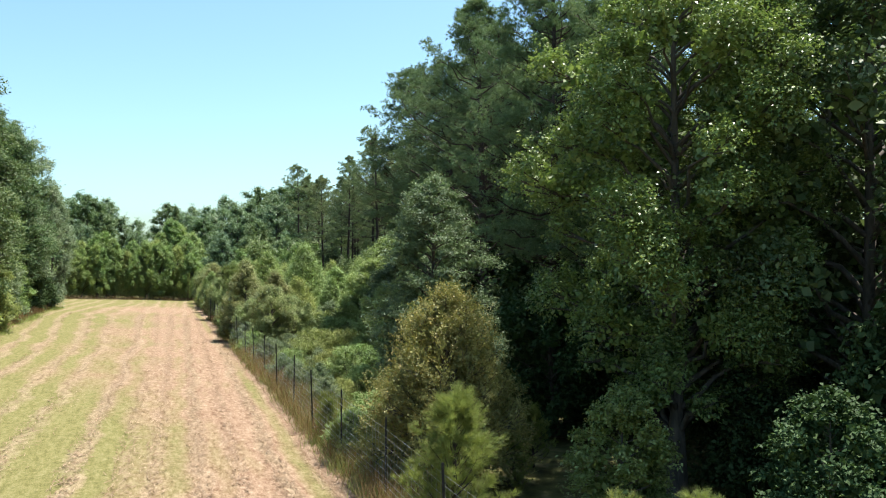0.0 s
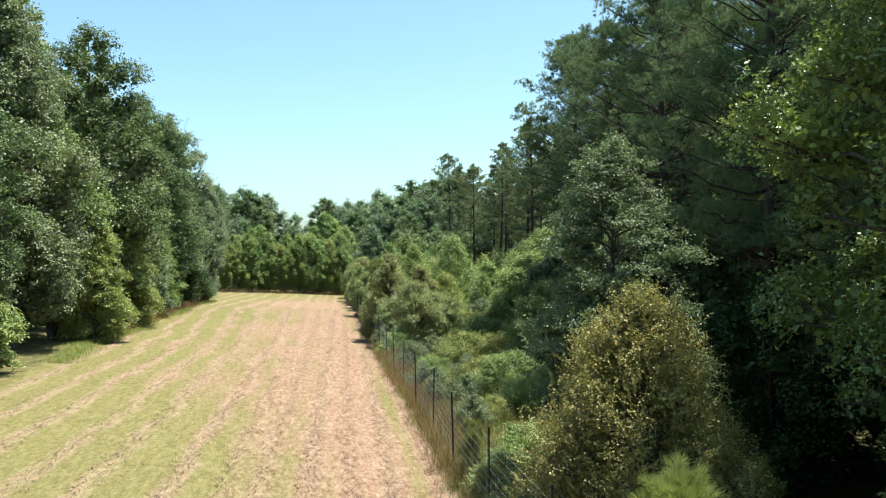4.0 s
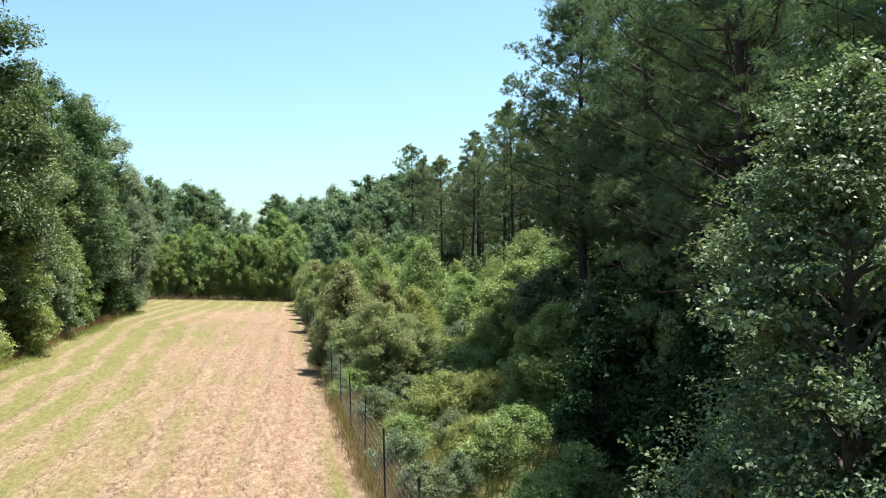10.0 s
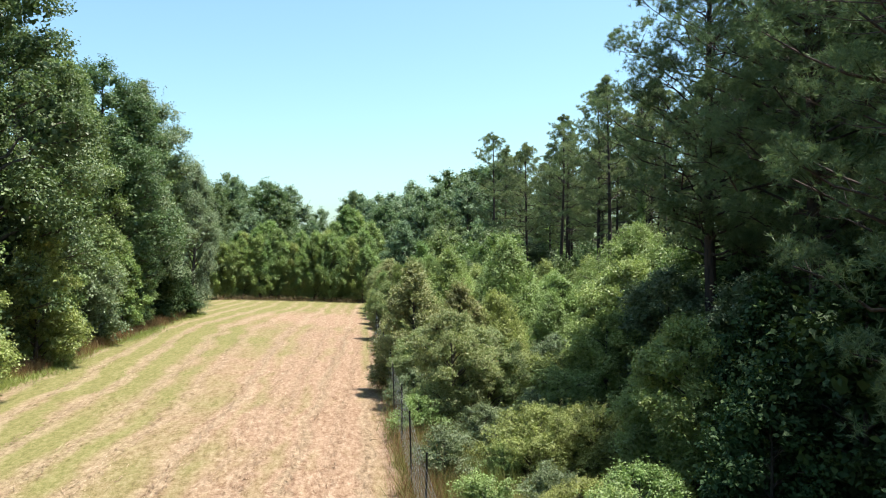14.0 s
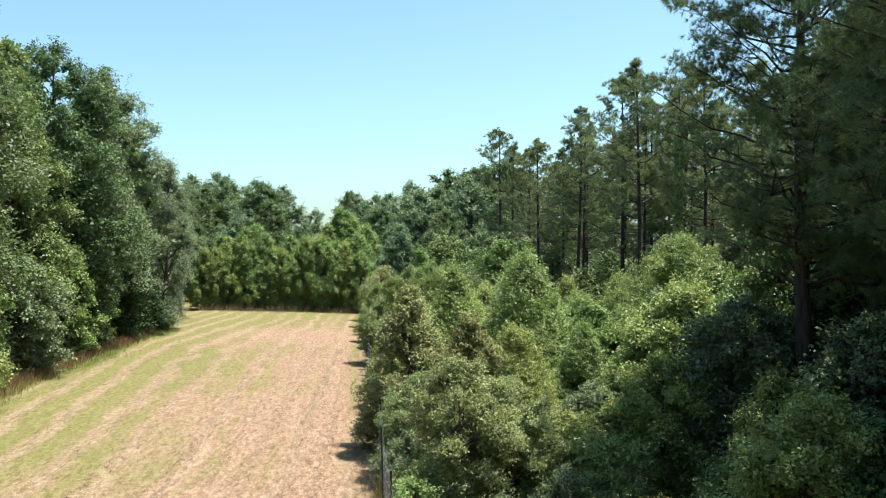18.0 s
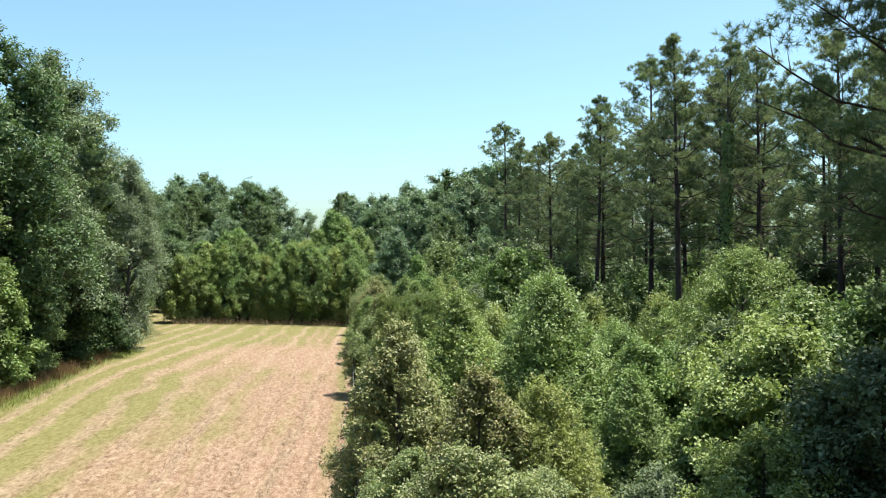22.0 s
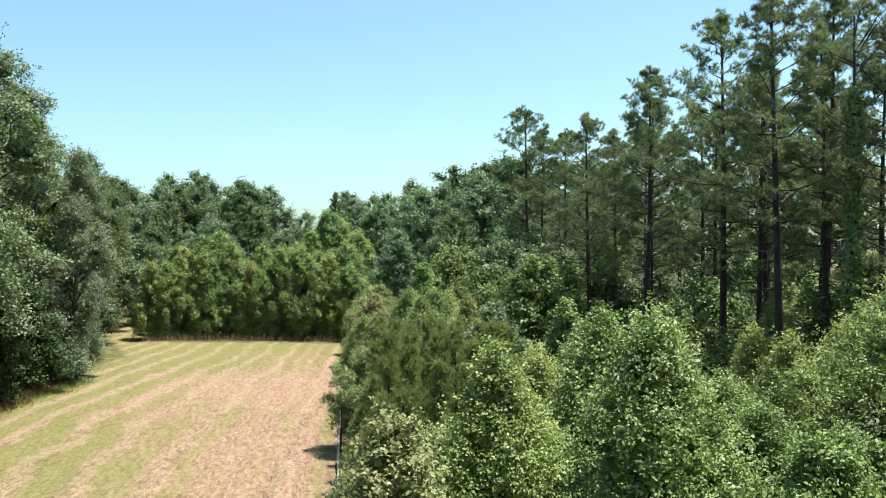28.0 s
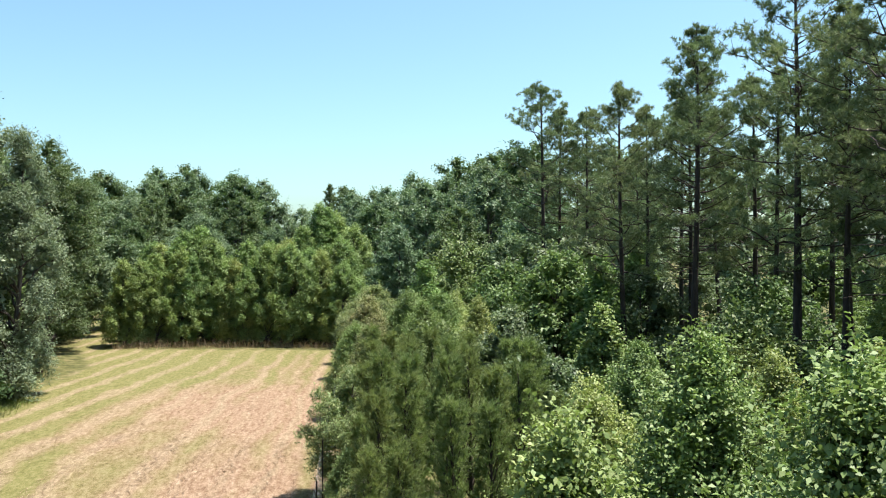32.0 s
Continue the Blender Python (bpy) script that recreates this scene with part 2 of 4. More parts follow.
    floor = ramp(nt, place_noise(nt, 1.5, 5), [(0.3, (0.05, 0.045, 0.02)), (0.5, (0.10, 0.10, 0.035)), (0.75, (0.22, 0.17, 0.09))])
    edge = calc(nt, "MULTIPLY_ADD", place_noise(nt, 0.7, 4), 2.4, -1.2)
    right = calc(nt, "ADD", calc(nt, "SUBTRACT", x, 4.6), calc(nt, "MULTIPLY", edge, 0.45))
    left = calc(nt, "ADD", calc(nt, "SUBTRACT", -12.2, x), edge)
    far = calc(nt, "ADD", calc(nt, "SUBTRACT", y, 119.5), calc(nt, "MULTIPLY_ADD", x, -0.22, edge))
    outside = calc(nt, "MAXIMUM", right, calc(nt, "MAXIMUM", left, far))
    # a grassy lane leaves the field past its far corner
    lane = calc(nt, "SUBTRACT", calc(nt, "ABSOLUTE", calc(nt, "ADD", x, calc(nt, "MULTIPLY_ADD", y, 0.42, -35.5))), 2.2)
    lane = calc(nt, "MAXIMUM", lane, calc(nt, "SUBTRACT", 92.0, y))
    outside = calc(nt, "MINIMUM", outside, lane)
    ofac = nt.nodes.new("ShaderNodeMapRange")
    ofac.inputs[1].default_value, ofac.inputs[2].default_value = -0.2, 0.6
    nt.links.new(outside, ofac.inputs[0])
    nt.links.new(mix(nt, ofac.outputs[0], field, floor), p.inputs["Base Color"])
    p.inputs["Roughness"].default_value = 0.95
    p.inputs["Specular IOR Level"].default_value = 0.1
    b = nt.nodes.new("ShaderNodeBump")
    b.inputs["Strength"].default_value, b.inputs["Distance"].default_value = 0.7, 0.08
    nt.links.new(fine, b.inputs["Height"])
    nt.links.new(b.outputs[0], p.inputs["Normal"])
    return m


def steel(name, dark, light, metal, rough):
    m, nt, p, out = material(name)
    nt.links.new(ramp(nt, place_noise(nt, 14.0, 4), [(0.35, dark), (0.7, light)]), p.inputs["Base Color"])
    p.inputs["Metallic"].default_value, p.inputs["Roughness"].default_value = metal, rough
    return m


POST = steel("dark_painted_steel", (0.012, 0.014, 0.012), (0.04, 0.035, 0.03), 0.2, 0.6)
WOOD = bark("weathered_post_wood", (0.06, 0.05, 0.04), (0.2, 0.17, 0.14))
PALE = steel("pale_zinc", (0.45, 0.45, 0.44), (0.62, 0.62, 0.6), 0.1, 0.6)
WIRE = steel("galvanised_wire", (0.25, 0.26, 0.27), (0.42, 0.43, 0.45), 0.7, 0.45)


# ---- mesh helpers ----
def raw_mesh(name, verts, faces, mat, smooth=False):
    verts, faces = np.asarray(verts, np.float32), np.asarray(faces, np.int32)
    me = bpy.data.meshes.new(name)
    me.vertices.add(len(verts))
    me.vertices.foreach_set("co", verts.ravel())
    me.loops.add(faces.size)
    me.loops.foreach_set("vertex_index", faces.ravel())
    me.polygons.add(len(faces))
    me.polygons.foreach_set("loop_start", np.arange(0, faces.size, faces.shape[1], dtype=np.int32))
    if smooth:
        me.polygons.foreach_set("use_smooth", np.ones(len(faces), bool))
    me.update(calc_edges=True)
    me.materials.append(mat)
    return me


def part(name, me, parent, label=""):
    ob = new(name, me)
    ob.parent = parent
    return tagged(ob, label) if label else ob


def unit(v):
    return v / np.maximum(np.linalg.norm(v, axis=-1, keepdims=True), 1e-9)


def leaf_faces(c, n, size, wide, rng, droop=0.0, corners=4):
    """Folded leaves of four corners, or flat ones of three, at the points c that face along n."""
    k = len(c)
    n = unit(n)
    t = rng.normal(size=(k, 3))
    t[:, 2] -= droop
    t = unit(t - n * (t * n).sum(1, keepdims=True))
    b = np.cross(n, t)
    s = (size * rng.uniform(0.65, 1.3, (k, 1)))
    w = s * wide
    if corners == 3:
        v = np.stack([c - t * s * 0.5 + b * w * 0.6, c - t * s * 0.4 - b * w * 0.6, c + t * s * 0.6 - n * s * 0.1], 1)
        return v.reshape(-1, 3), np.arange(3 * k).reshape(-1, 3)
    v = np.stack([c - t * s * 0.5, c + b * w * 0.5 + n * s * 0.12, c + t * s * 0.5 - n * s * 0.1, c - b * w * 0.5 + n * s * 0.12], 1)
    return v.reshape(-1, 3), np.arange(4 * k).reshape(-1, 4)


class Tubes:
    """Tapered, bent round limbs gathered into one mesh."""

    def __init__(self):
        self.v, self.f, self.n = [], [], 0

    def add(self, points, radii, sides=6):
        p = np.asarray(points, float)
        d = unit(np.gradient(p, axis=0))
        a = unit(np.cross(d, np.array([0.31, 0.77, 0.55])))
        b = np.cross(d, a)
        ang = np.linspace(0, 2 * np.pi, sides, endpoint=False)
        ring = p[:, None] + np.asarray(radii)[:, None, None] * (np.cos(ang)[None, :, None] * a[:, None] + np.sin(ang)[None, :, None] * b[:, None])
        self.v.append(ring.reshape(-1, 3))
        i = np.arange(sides)
        j = (i + 1) % sides
        for r in range(len(p) - 1):
            o = self.n + r * sides
            self.f.append(np.stack([o + i, o + j, o + sides + j, o + sides + i], 1))
        self.n += len(p) * sides

    def mesh(self, name, mat):
        return raw_mesh(name, np.concatenate(self.v), np.concatenate(self.f), mat, True)


def gz(x):
    return -0.9 * math.tanh(x / 16)


def spot(x, y, size=1.0, turn=0.0, sink=0.05, lean=0.0):
    return Matrix.Translation((x, y, gz(x) - sink)) @ pose(0, 0, 0, lean, 0, turn) @ Matrix.Scale(size, 4)


PROFILES = {
    "oval": lambda u: np.sin(np.pi * np.clip(0.12 + 0.86 * u, 0, 1)) ** 0.7,
    "cone": lambda u: (1.02 - u) ** 0.8 * np.minimum(1, 0.45 + 3 * u),
    "dome": lambda u: np.sqrt(np.maximum(0.02, 1 - (np.maximum(u - 0.25, 0) / 0.75) ** 2.2)) * np.minimum(1, 0.7 + u),
    "spear": lambda u: np.minimum(1.0, 0.55 + 1.6 * u) * (1.02 - u) ** 0.55,
    "plume": lambda u: (1.03 - u) ** 0.6 * np.minimum(1, 0.75 + 1.5 * u),
}


def broadleaf(name, high, wide, low, limbs, leaves, leaf, mat, shape, seed, clump=0.36, rise=0.35, label="", category="tree", flat=0.85, width=0.62, bark_mat=None, droop=0.5, sides=(8, 5, 4), inner=0.22, per=8, ragged=0.12):
    """A broad-leaved tree or shrub: tapered trunk, bent limbs that each carry a lobe of the crown, and leafy twigs set over the lobes.
    clump: a lobe's size as a share of the crown's half width; rise: how far the twigs turn up; flat: the lobes' height by their width."""
    rng = np.random.default_rng(seed)
    root = new(name)
    wood = Tubes()
    girth = 0.012 * high + 0.02
    steps = np.linspace(0, 1, 8)
    bend = rng.normal(size=2) * 0.025 * high
    axis = np.stack([bend[0] * np.sin(steps * 2.4), bend[1] * np.sin(steps * 2.0), steps * high * 0.95], 1)
    wood.add(axis, girth * (1 - 0.88 * steps) + girth * 0.5 * np.exp(-steps * 22), sides[0])
    centres, sizes, outs = [], [], []
    for i in range(limbs):
        u = (i + rng.uniform(0, 0.9)) / limbs
        az = i * 2.39996 + rng.normal() * 0.4
        size = wide * clump * rng.uniform(0.62, 1.3) * (0.4 + 0.6 * PROFILES[shape](np.float64(u)))
        full = wide * PROFILES[shape](np.float64(u)) * rng.uniform(0.82, 1.14)
        reach = max(0.05 * wide, full - 0.72 * size) * (1.0 if i % 4 else rng.uniform(0.3, 0.7))
        tip_h = low * high + (1 - low) * high * (0.02 + 0.93 * u)
        h = float(np.clip(tip_h - reach * (0.3 + rise * 0.6), 0.04 * high, 0.93 * high))
        start = np.array([np.interp(h, axis[:, 2], axis[:, 0]), np.interp(h, axis[:, 2], axis[:, 1]), h])
        s = np.linspace(0, 1, 6)
        way = np.array([math.cos(az), math.sin(az)])
        z = (tip_h - h) * (s + 0.2 * np.sin(s * 3.14159))
        pts = np.stack([start[0] + way[0] * reach * s, start[1] + way[1] * reach * s, h + z], 1)
        pts[1:-1] += rng.normal(size=(4, 3)) * 0.03 * reach
        r0 = girth * (1 - 0.85 * h / high) * 0.5 + 0.008
        wood.add(pts[:: 1 if sides[1] > 3 else 2], (r0 * (1 - 0.8 * s))[:: 1 if sides[1] > 3 else 2], sides[1])
        centres.append(pts[-1])
        sizes.append(size)
        outs.append([way[0], way[1], 0.35 + 0.9 * u])
        if sides[2]:
            for k in range(4):
                d = unit(np.array(outs[-1]) + rng.normal(size=3) * 0.8)
                q = pts[-1] + d * size * np.array([0.9, 0.9, 0.9 * flat])
                wood.add([pts[-2], (pts[-1] + q) * 0.5 + rng.normal(size=3) * 0.04 * size, q], [r0 * 0.35, r0 * 0.22, 0.004], sides[2])
    centres, sizes, outs = np.array(centres), np.array(sizes), unit(np.array(outs))
    # leafy twigs over the lobes, some of them standing out of the outline
    twigs = leaves // per
    which = rng.choice(limbs, twigs, p=sizes**2 / (sizes**2).sum())
    out = outs[which]
    d = unit(rng.normal(size=(twigs, 3)))
    lean = (d * out).sum(1, keepdims=True)
    d = unit(np.where(lean < -0.2, d - 1.6 * lean * out, d) + np.array([0, 0, 0.42]))
    rad = rng.uniform(0.3, 1, (twigs, 1)) ** 0.5 * 1.04 * (1 + 0.16 * np.sin(7 * d[:, :1] + which[:, None]) * np.cos(6 * d[:, 1:2] + 5 * d[:, 2:]))
    rad = np.where(rng.uniform(0, 1, (twigs, 1)) < ragged, rad * rng.uniform(1.05, 1.38, (twigs, 1)), rad)
    lead = rng.uniform(0, 1, twigs) < 0.5 * ragged
    base = centres[which] + d * rad * sizes[which][:, None] * np.array([1, 1, flat])
    base[:, 2] += lead * sizes[which] * rng.uniform(0.2, 0.9, twigs)
    shoot = unit(d * 0.3 + out * 0.3 + np.array([0, 0, 0.5 * rise]) + rng.normal(size=(twigs, 3)) * np.array([0.8, 0.8, 0.3]))
    across = unit(np.cross(shoot, np.array([0.1, 0.2, 1.0]) + 0.3 * rng.normal(size=(twigs, 3))))
    top = unit(np.cross(across, shoot))
    top = np.where(top[:, 2:] < 0, -top, top)
    k = np.tile(np.arange(per), twigs)
    f = (k + rng.uniform(0, 1, twigs * per)) / per - 0.45
    rep = lambda a: np.repeat(a, per, 0)
    n_leaf = twigs * per
    reach = leaf * per * 0.55
    c = rep(base) + rep(shoot) * (f * reach)[:, None] + rep(across) * (np.where(k % 2, 1, -1) * leaf * rng.uniform(0.25, 0.75, n_leaf))[:, None]
    c[:, 2] -= droop * 0.35 * reach * np.maximum(f, 0) ** 2 * 2
    c += rng.normal(size=(n_leaf, 3)) * leaf * 0.3
    n = rep(top + 0.4 * rng.normal(size=(twigs, 3))) * 0.6 + rep(d) * 0.45 + np.array([0, 0, 0.35]) + rng.normal(size=(n_leaf, 3)) * 0.5
    # larger leaves added in the heart of the lobes to block the light there
    m = int(leaves * inner)
    pick = rng.choice(limbs, m, p=sizes**2 / (sizes**2).sum())
    c2 = centres[pick] + unit(rng.normal(size=(m, 3))) * (sizes[pick] * rng.uniform(0.15, 0.72, m))[:, None] * np.array([1, 1, flat])
    stem = np.stack([np.interp(c2[:, 2], axis[:, 2], axis[:, 0]), np.interp(c2[:, 2], axis[:, 2], axis[:, 1]), c2[:, 2]], 1)
    c2 = c2 + (stem - c2) * rng.uniform(0, 0.5, (m, 1))
    n2 = rng.normal(size=(m, 3)) + np.array([0, 0, 0.8])
    tri = 3 if leaf > 0.3 else 4
    grow = high / np.percentile(c[:, 2], 99.9)
    c[:, 2], c2[:, 2] = np.maximum(c[:, 2] * grow, 0.08), np.maximum(c2[:, 2] * grow, 0.08)
    wood.v = [w * np.array([1, 1, grow]) for w in wood.v]
    v, f = leaf_faces(c, n, leaf, width, rng, droop, tri)
    v2, f2 = leaf_faces(c2, n2, leaf * 1.9, 0.8, rng, droop, tri)
    v, f = np.concatenate([v, v2]), np.concatenate([f, f2 + len(v)])
    part("trunk", wood.mesh("trunk", bark_mat or BARK), root)
    part("crown", raw_mesh("crown", v, f, mat), root)
    return tagged(root, label, category)


def needle_tufts(c, way, count, length, thick, rng, spread=0.9):
    k = len(c)
    d = unit(np.repeat(way, count, 0) * (1.0 - spread * 0.35) + rng.normal(size=(k * count, 3)) * spread * 0.62)
    o = np.repeat(c, count, 0)
    ln = length * rng.uniform(0.7, 1.15, (k * count, 1))
    b = unit(np.cross(d, rng.normal(size=(k * count, 3)))) * thick * 0.5
    v = np.stack([o - b, o + b, o + d * ln], 1).reshape(-1, 3)
    return v, np.arange(3 * k * count).reshape(-1, 3)


def pine(name, high, wide, low, limbs, puffs, needles, length, thick, seed, mat, label, spread=0.42, category="tree", full=1.45, brushes=8, stout=0.0085):
    """A grown pine: straight trunk, a few dead stubs below the crown, limbs that level out and turn up, and round puffs of needle brushes at the twigs' ends."""
    rng = np.random.default_rng(seed)
    root = new(name)
    wood = Tubes()
    girth = stout * high + 0.03
    steps = np.linspace(0, 1, 10)
    bend = rng.normal(size=2) * 0.012 * high
    axis = np.stack([bend[0] * np.sin(steps * 2.8), bend[1] * np.sin(steps * 2.2), steps * high * 0.975], 1)
    wood.add(axis, girth * (1 - 0.86 * steps**1.2), 7)
    at = lambda h: np.array([np.interp(h, axis[:, 2], axis[:, 0]), np.interp(h, axis[:, 2], axis[:, 1]), h])
    for i in range(9 if low > 0.3 else 0):
        h = high * rng.uniform(0.55 * low, low)
        az, ln = rng.uniform(0, 6.28), rng.uniform(0.4, 1.6)
        d = np.array([math.cos(az), math.sin(az), rng.uniform(-0.1, 0.25)])
        wood.add([at(h), at(h) + d * ln * 0.6, at(h) + d * ln + np.array([0, 0, -0.08])], [0.03, 0.018, 0.006], 4)
    c, ways, sizes = [], [], []
    for i in range(limbs):
        u = (i + rng.uniform(0, 1)) / limbs
        h = high * (low + (0.95 - low) * u**0.95)
        az = i * 2.39996 + rng.normal() * 0.55
        env = (0.65 + 0.35 * u / 0.25) if u < 0.25 else max(0.1, 1 - ((u - 0.25) / 0.8) ** full)
        reach = wide * env * rng.uniform(0.5, 1.12)
        s = np.linspace(0, 1, 6)
        lift = -0.05 + 0.6 * u + rng.normal() * 0.12
        z = reach * (lift * s + 0.28 * s**2)
        pts = at(h) + np.stack([math.cos(az) * reach * s, math.sin(az) * reach * s, z], 1)
        pts[1:-1] += rng.normal(size=(4, 3)) * 0.03 * reach
        r0 = girth * (1 - 0.85 * h / high) * 0.32 + 0.01
        wood.add(pts, r0 * (1 - 0.78 * s), 4)
        way = np.array([math.cos(az), math.sin(az), 0.4 + 0.5 * u])
        across = np.array([-way[1], way[0], 0.0])
        for k in range(puffs):
            f = 1.0 if k == 0 else rng.uniform(0.45, 0.98)
            q = np.array([np.interp(f, s, pts[:, a]) for a in range(3)])
            side = 0.0 if k == 0 else (1 if k % 2 else -1) * rng.uniform(0.12, 0.42) * reach * f
            tip = q + across * side + way * abs(side) * 0.35 + np.array([0, 0, rng.uniform(0.0, 0.28) * (0.5 + 0.2 * reach)])
            if k:
                wood.add([q, (q + tip) * 0.5 - np.array([0, 0, 0.05]), tip], [0.016, 0.011, 0.005], 3)
            c.append(tip)
            ways.append(way + across * np.sign(side) * 0.4 + np.array([0, 0, 0.35]))
            sizes.append(spread * rng.uniform(0.65, 1.25) * (0.72 + 0.28 * env))
    for k in range(10):
        c.append(axis[-1] - np.array([0, 0, k * 0.2]) + rng.normal(size=3) * (0.04 + 0.035 * k) * np.array([1, 1, 0.4]))
        ways.append(np.array([0, 0, 1.0]) + rng.normal(size=3) * 0.4)
        sizes.append(spread * (0.45 + 0.07 * k))
    c, ways, sizes = np.array(c), unit(np.array(ways)), np.array(sizes)
    # each puff: brushes that point out and up, over the upper half of a squat ball
    n = len(c) * brushes
    d = unit(unit(rng.normal(size=(n, 3))) + np.repeat(ways, brushes, 0) * 0.75 + np.array([0, 0, 0.25]))
    o = np.repeat(c, brushes, 0) + d * (np.repeat(sizes, brushes) * rng.uniform(0.15, 0.85, n))[:, None] * np.array([1.1, 1.1, 0.75])
    v, f = needle_tufts(o, d, needles, length, thick, rng, 1.0)
    true = np.array([1, 1, high / v[:, 2].max()])
    v = v * true
    wood.v = [w * true for w in wood.v]
    part("trunk", wood.mesh("trunk", PINE_BARK), root)
    part("crown", raw_mesh("crown", v, f, mat), root)
    return tagged(root, label, category)


def young_pine(name, high, wide, low, limbs, tufts, needles, length, thick, seed, mat, label, rise=0.3, category="tree"):
    """A young pine: whorled limbs that sweep up, thick with brushes of needles."""
    rng = np.random.default_rng(seed)
    root = new(name)
    wood = Tubes()
    girth = 0.0085 * high + 0.03
    steps = np.linspace(0, 1, 10)
    bend = rng.normal(size=2) * 0.012 * high
    axis = np.stack([bend[0] * np.sin(steps * 2.8), bend[1] * np.sin(steps * 2.2), steps * high * 0.985], 1)
    wood.add(axis, girth * (1 - 0.88 * steps**1.2), 7)
    c, ways = [], []
    for i in range(limbs):
        u = ((i + rng.uniform(0, 1)) / limbs) ** 0.85
        h = high * (low + (0.97 - low) * u)
        az = i * 2.39996 + rng.normal() * 0.5
        reach = wide * (1.03 - u) ** 0.75 * rng.uniform(0.55, 1.15)
        start = np.array([np.interp(h, axis[:, 2], axis[:, 0]), np.interp(h, axis[:, 2], axis[:, 1]), h])
        s = np.linspace(0, 1, 6)
        z = reach * ((rise * (0.4 + 1.1 * u) + rng.normal() * 0.12) * s + 0.5 * s**2)
        pts = np.stack([start[0] + math.cos(az) * reach * s, start[1] + math.sin(az) * reach * s, h + z], 1)
        pts[1:-1] += rng.normal(size=(4, 3)) * 0.035 * reach
        r0 = girth * (1 - 0.85 * h / high) * 0.34 + 0.008
        wood.add(pts[::2], (r0 * (1 - 0.8 * s))[::2], 3)
        way = np.array([math.cos(az), math.sin(az), 1.5])
        for k in range(tufts):
            f = 1.0 - 0.78 * rng.uniform(0, 1) ** 1.25 if k else 0.97
            q = np.array([np.interp(f, s, pts[:, a]) for a in range(3)])
            out = unit(way + rng.normal(size=3) * 0.4)
            size = rng.uniform(0.1, 0.35)
            for step in (0.5, 1.0):
                c.append(q + out * size * step + rng.normal(size=3) * 0.03)
                ways.append(out)
    for k in range(14):
        c.append(axis[-1] - np.array([0, 0, k * 0.12]) + rng.normal(size=3) * 0.06)
        ways.append(np.array([0, 0, 1.0]) + rng.normal(size=3) * 0.3)
    v, f = needle_tufts(np.array(c), unit(np.array(ways)), needles, length, thick, rng, 0.55)
    true = np.array([1, 1, high / v[:, 2].max()])
    v = v * true
    wood.v = [w * true for w in wood.v]
    part("trunk", wood.mesh("trunk", PINE_BARK), root)
    part("crown", raw_mesh("crown", v, f, mat), root)
    return tagged(root, label, category)


def stand(kinds, places, group, seed, sizes=(0.9, 1.1)):
    """Sets the built trees at the places (x, y, height or 0), each copy turned and sized a little differently."""
    rng = random.Random(seed)
    used = {}
    for i, (x, y, h) in enumerate(places):
        ob, high = kinds[i % len(kinds)]
        size = h / high if h else rng.uniform(*sizes)
        m = spot(x, y, size / used.get(ob, 1.0), rng.uniform(0, 360), 0.08, rng.uniform(-2, 2))
        if ob in used:
            ob = copy_thing(ob, m)
        else:
            used[ob] = size
            ob.matrix_basis = m
        tagged(ob, group=group)


# ---- ground ----
def ground():
    xs = np.unique(np.concatenate([-np.geomspace(30, 2500, 24), np.linspace(-30, 30, 121), np.geomspace(30, 2500, 24)]))
    ys = np.unique(np.concatenate([-np.geomspace(40, 2500, 24), np.linspace(-40, 150, 240), np.geomspace(150, 4000, 24)]))
    rng = np.random.default_rng(3)
    gx, gy = np.meshgrid(xs, ys)
    z = -0.9 * np.tanh(gx / 16) + 0.05 * np.sin(gx * 0.9 + 1.3 * np.sin(gy * 0.21)) * np.cos(gy * 0.33) + rng.normal(size=gx.shape) * 0.012
    v = np.stack([gx, gy, z], -1).reshape(-1, 3)
    w = len(xs)
    i = (np.arange(len(ys) - 1)[:, None] * w + np.arange(w - 1)[None]).ravel()
    me = raw_mesh("ground", v, np.stack([i, i + 1, i + w + 1, i + w], 1), ground_material(), True)
    tagged(new("ground", me), "mown hay field of dry straw and green strips", "field", kind="structure")


ground()

# ---- trees ----
R = random.Random(11)
CHEAP = (5, 3, 0)

# the wood on the far side of the field
tall = [
    (broadleaf("broadleaf_tree", 20, 5.0, 0.05, 66, 46000, 0.17, LEAF_SHADED, "dome", 1, 0.27, label="tall broad-leaved tree at the field edge with shade put into its green", sides=(8, 4, 3)), 20),
    (broadleaf("broadleaf_tree", 20, 4.6, 0.05, 60, 46000, 0.17, LEAF_GREY, "oval", 2, 0.29, label="tall grey-green broad-leaved tree with a ragged crown", sides=(8, 4, 3)), 20),
    (broadleaf("broadleaf_tree", 20, 4.4, 0.04, 66, 46000, 0.17, LEAF, "plume", 3, 0.26, 0.8, label="tall green tree with a full tapering crown", sides=(8, 4, 3)), 20),
]
left_edge = [(-16.6, 36, 17.5), (-15.9, 45.5, 20.5), (-15.4, 51.5, 22), (-15.8, 60, 22), (-16.6, 67, 19.4), (-16.0, 74.5, 18.4), (-15.8, 82, 20.4), (-15.0, 88.5, 20.4), (-16.0, 98.5, 16.5), (-17.6, 115, 16), (-20.8, 108, 20.5)]
stand(tall, left_edge, "trees along the field", 5)
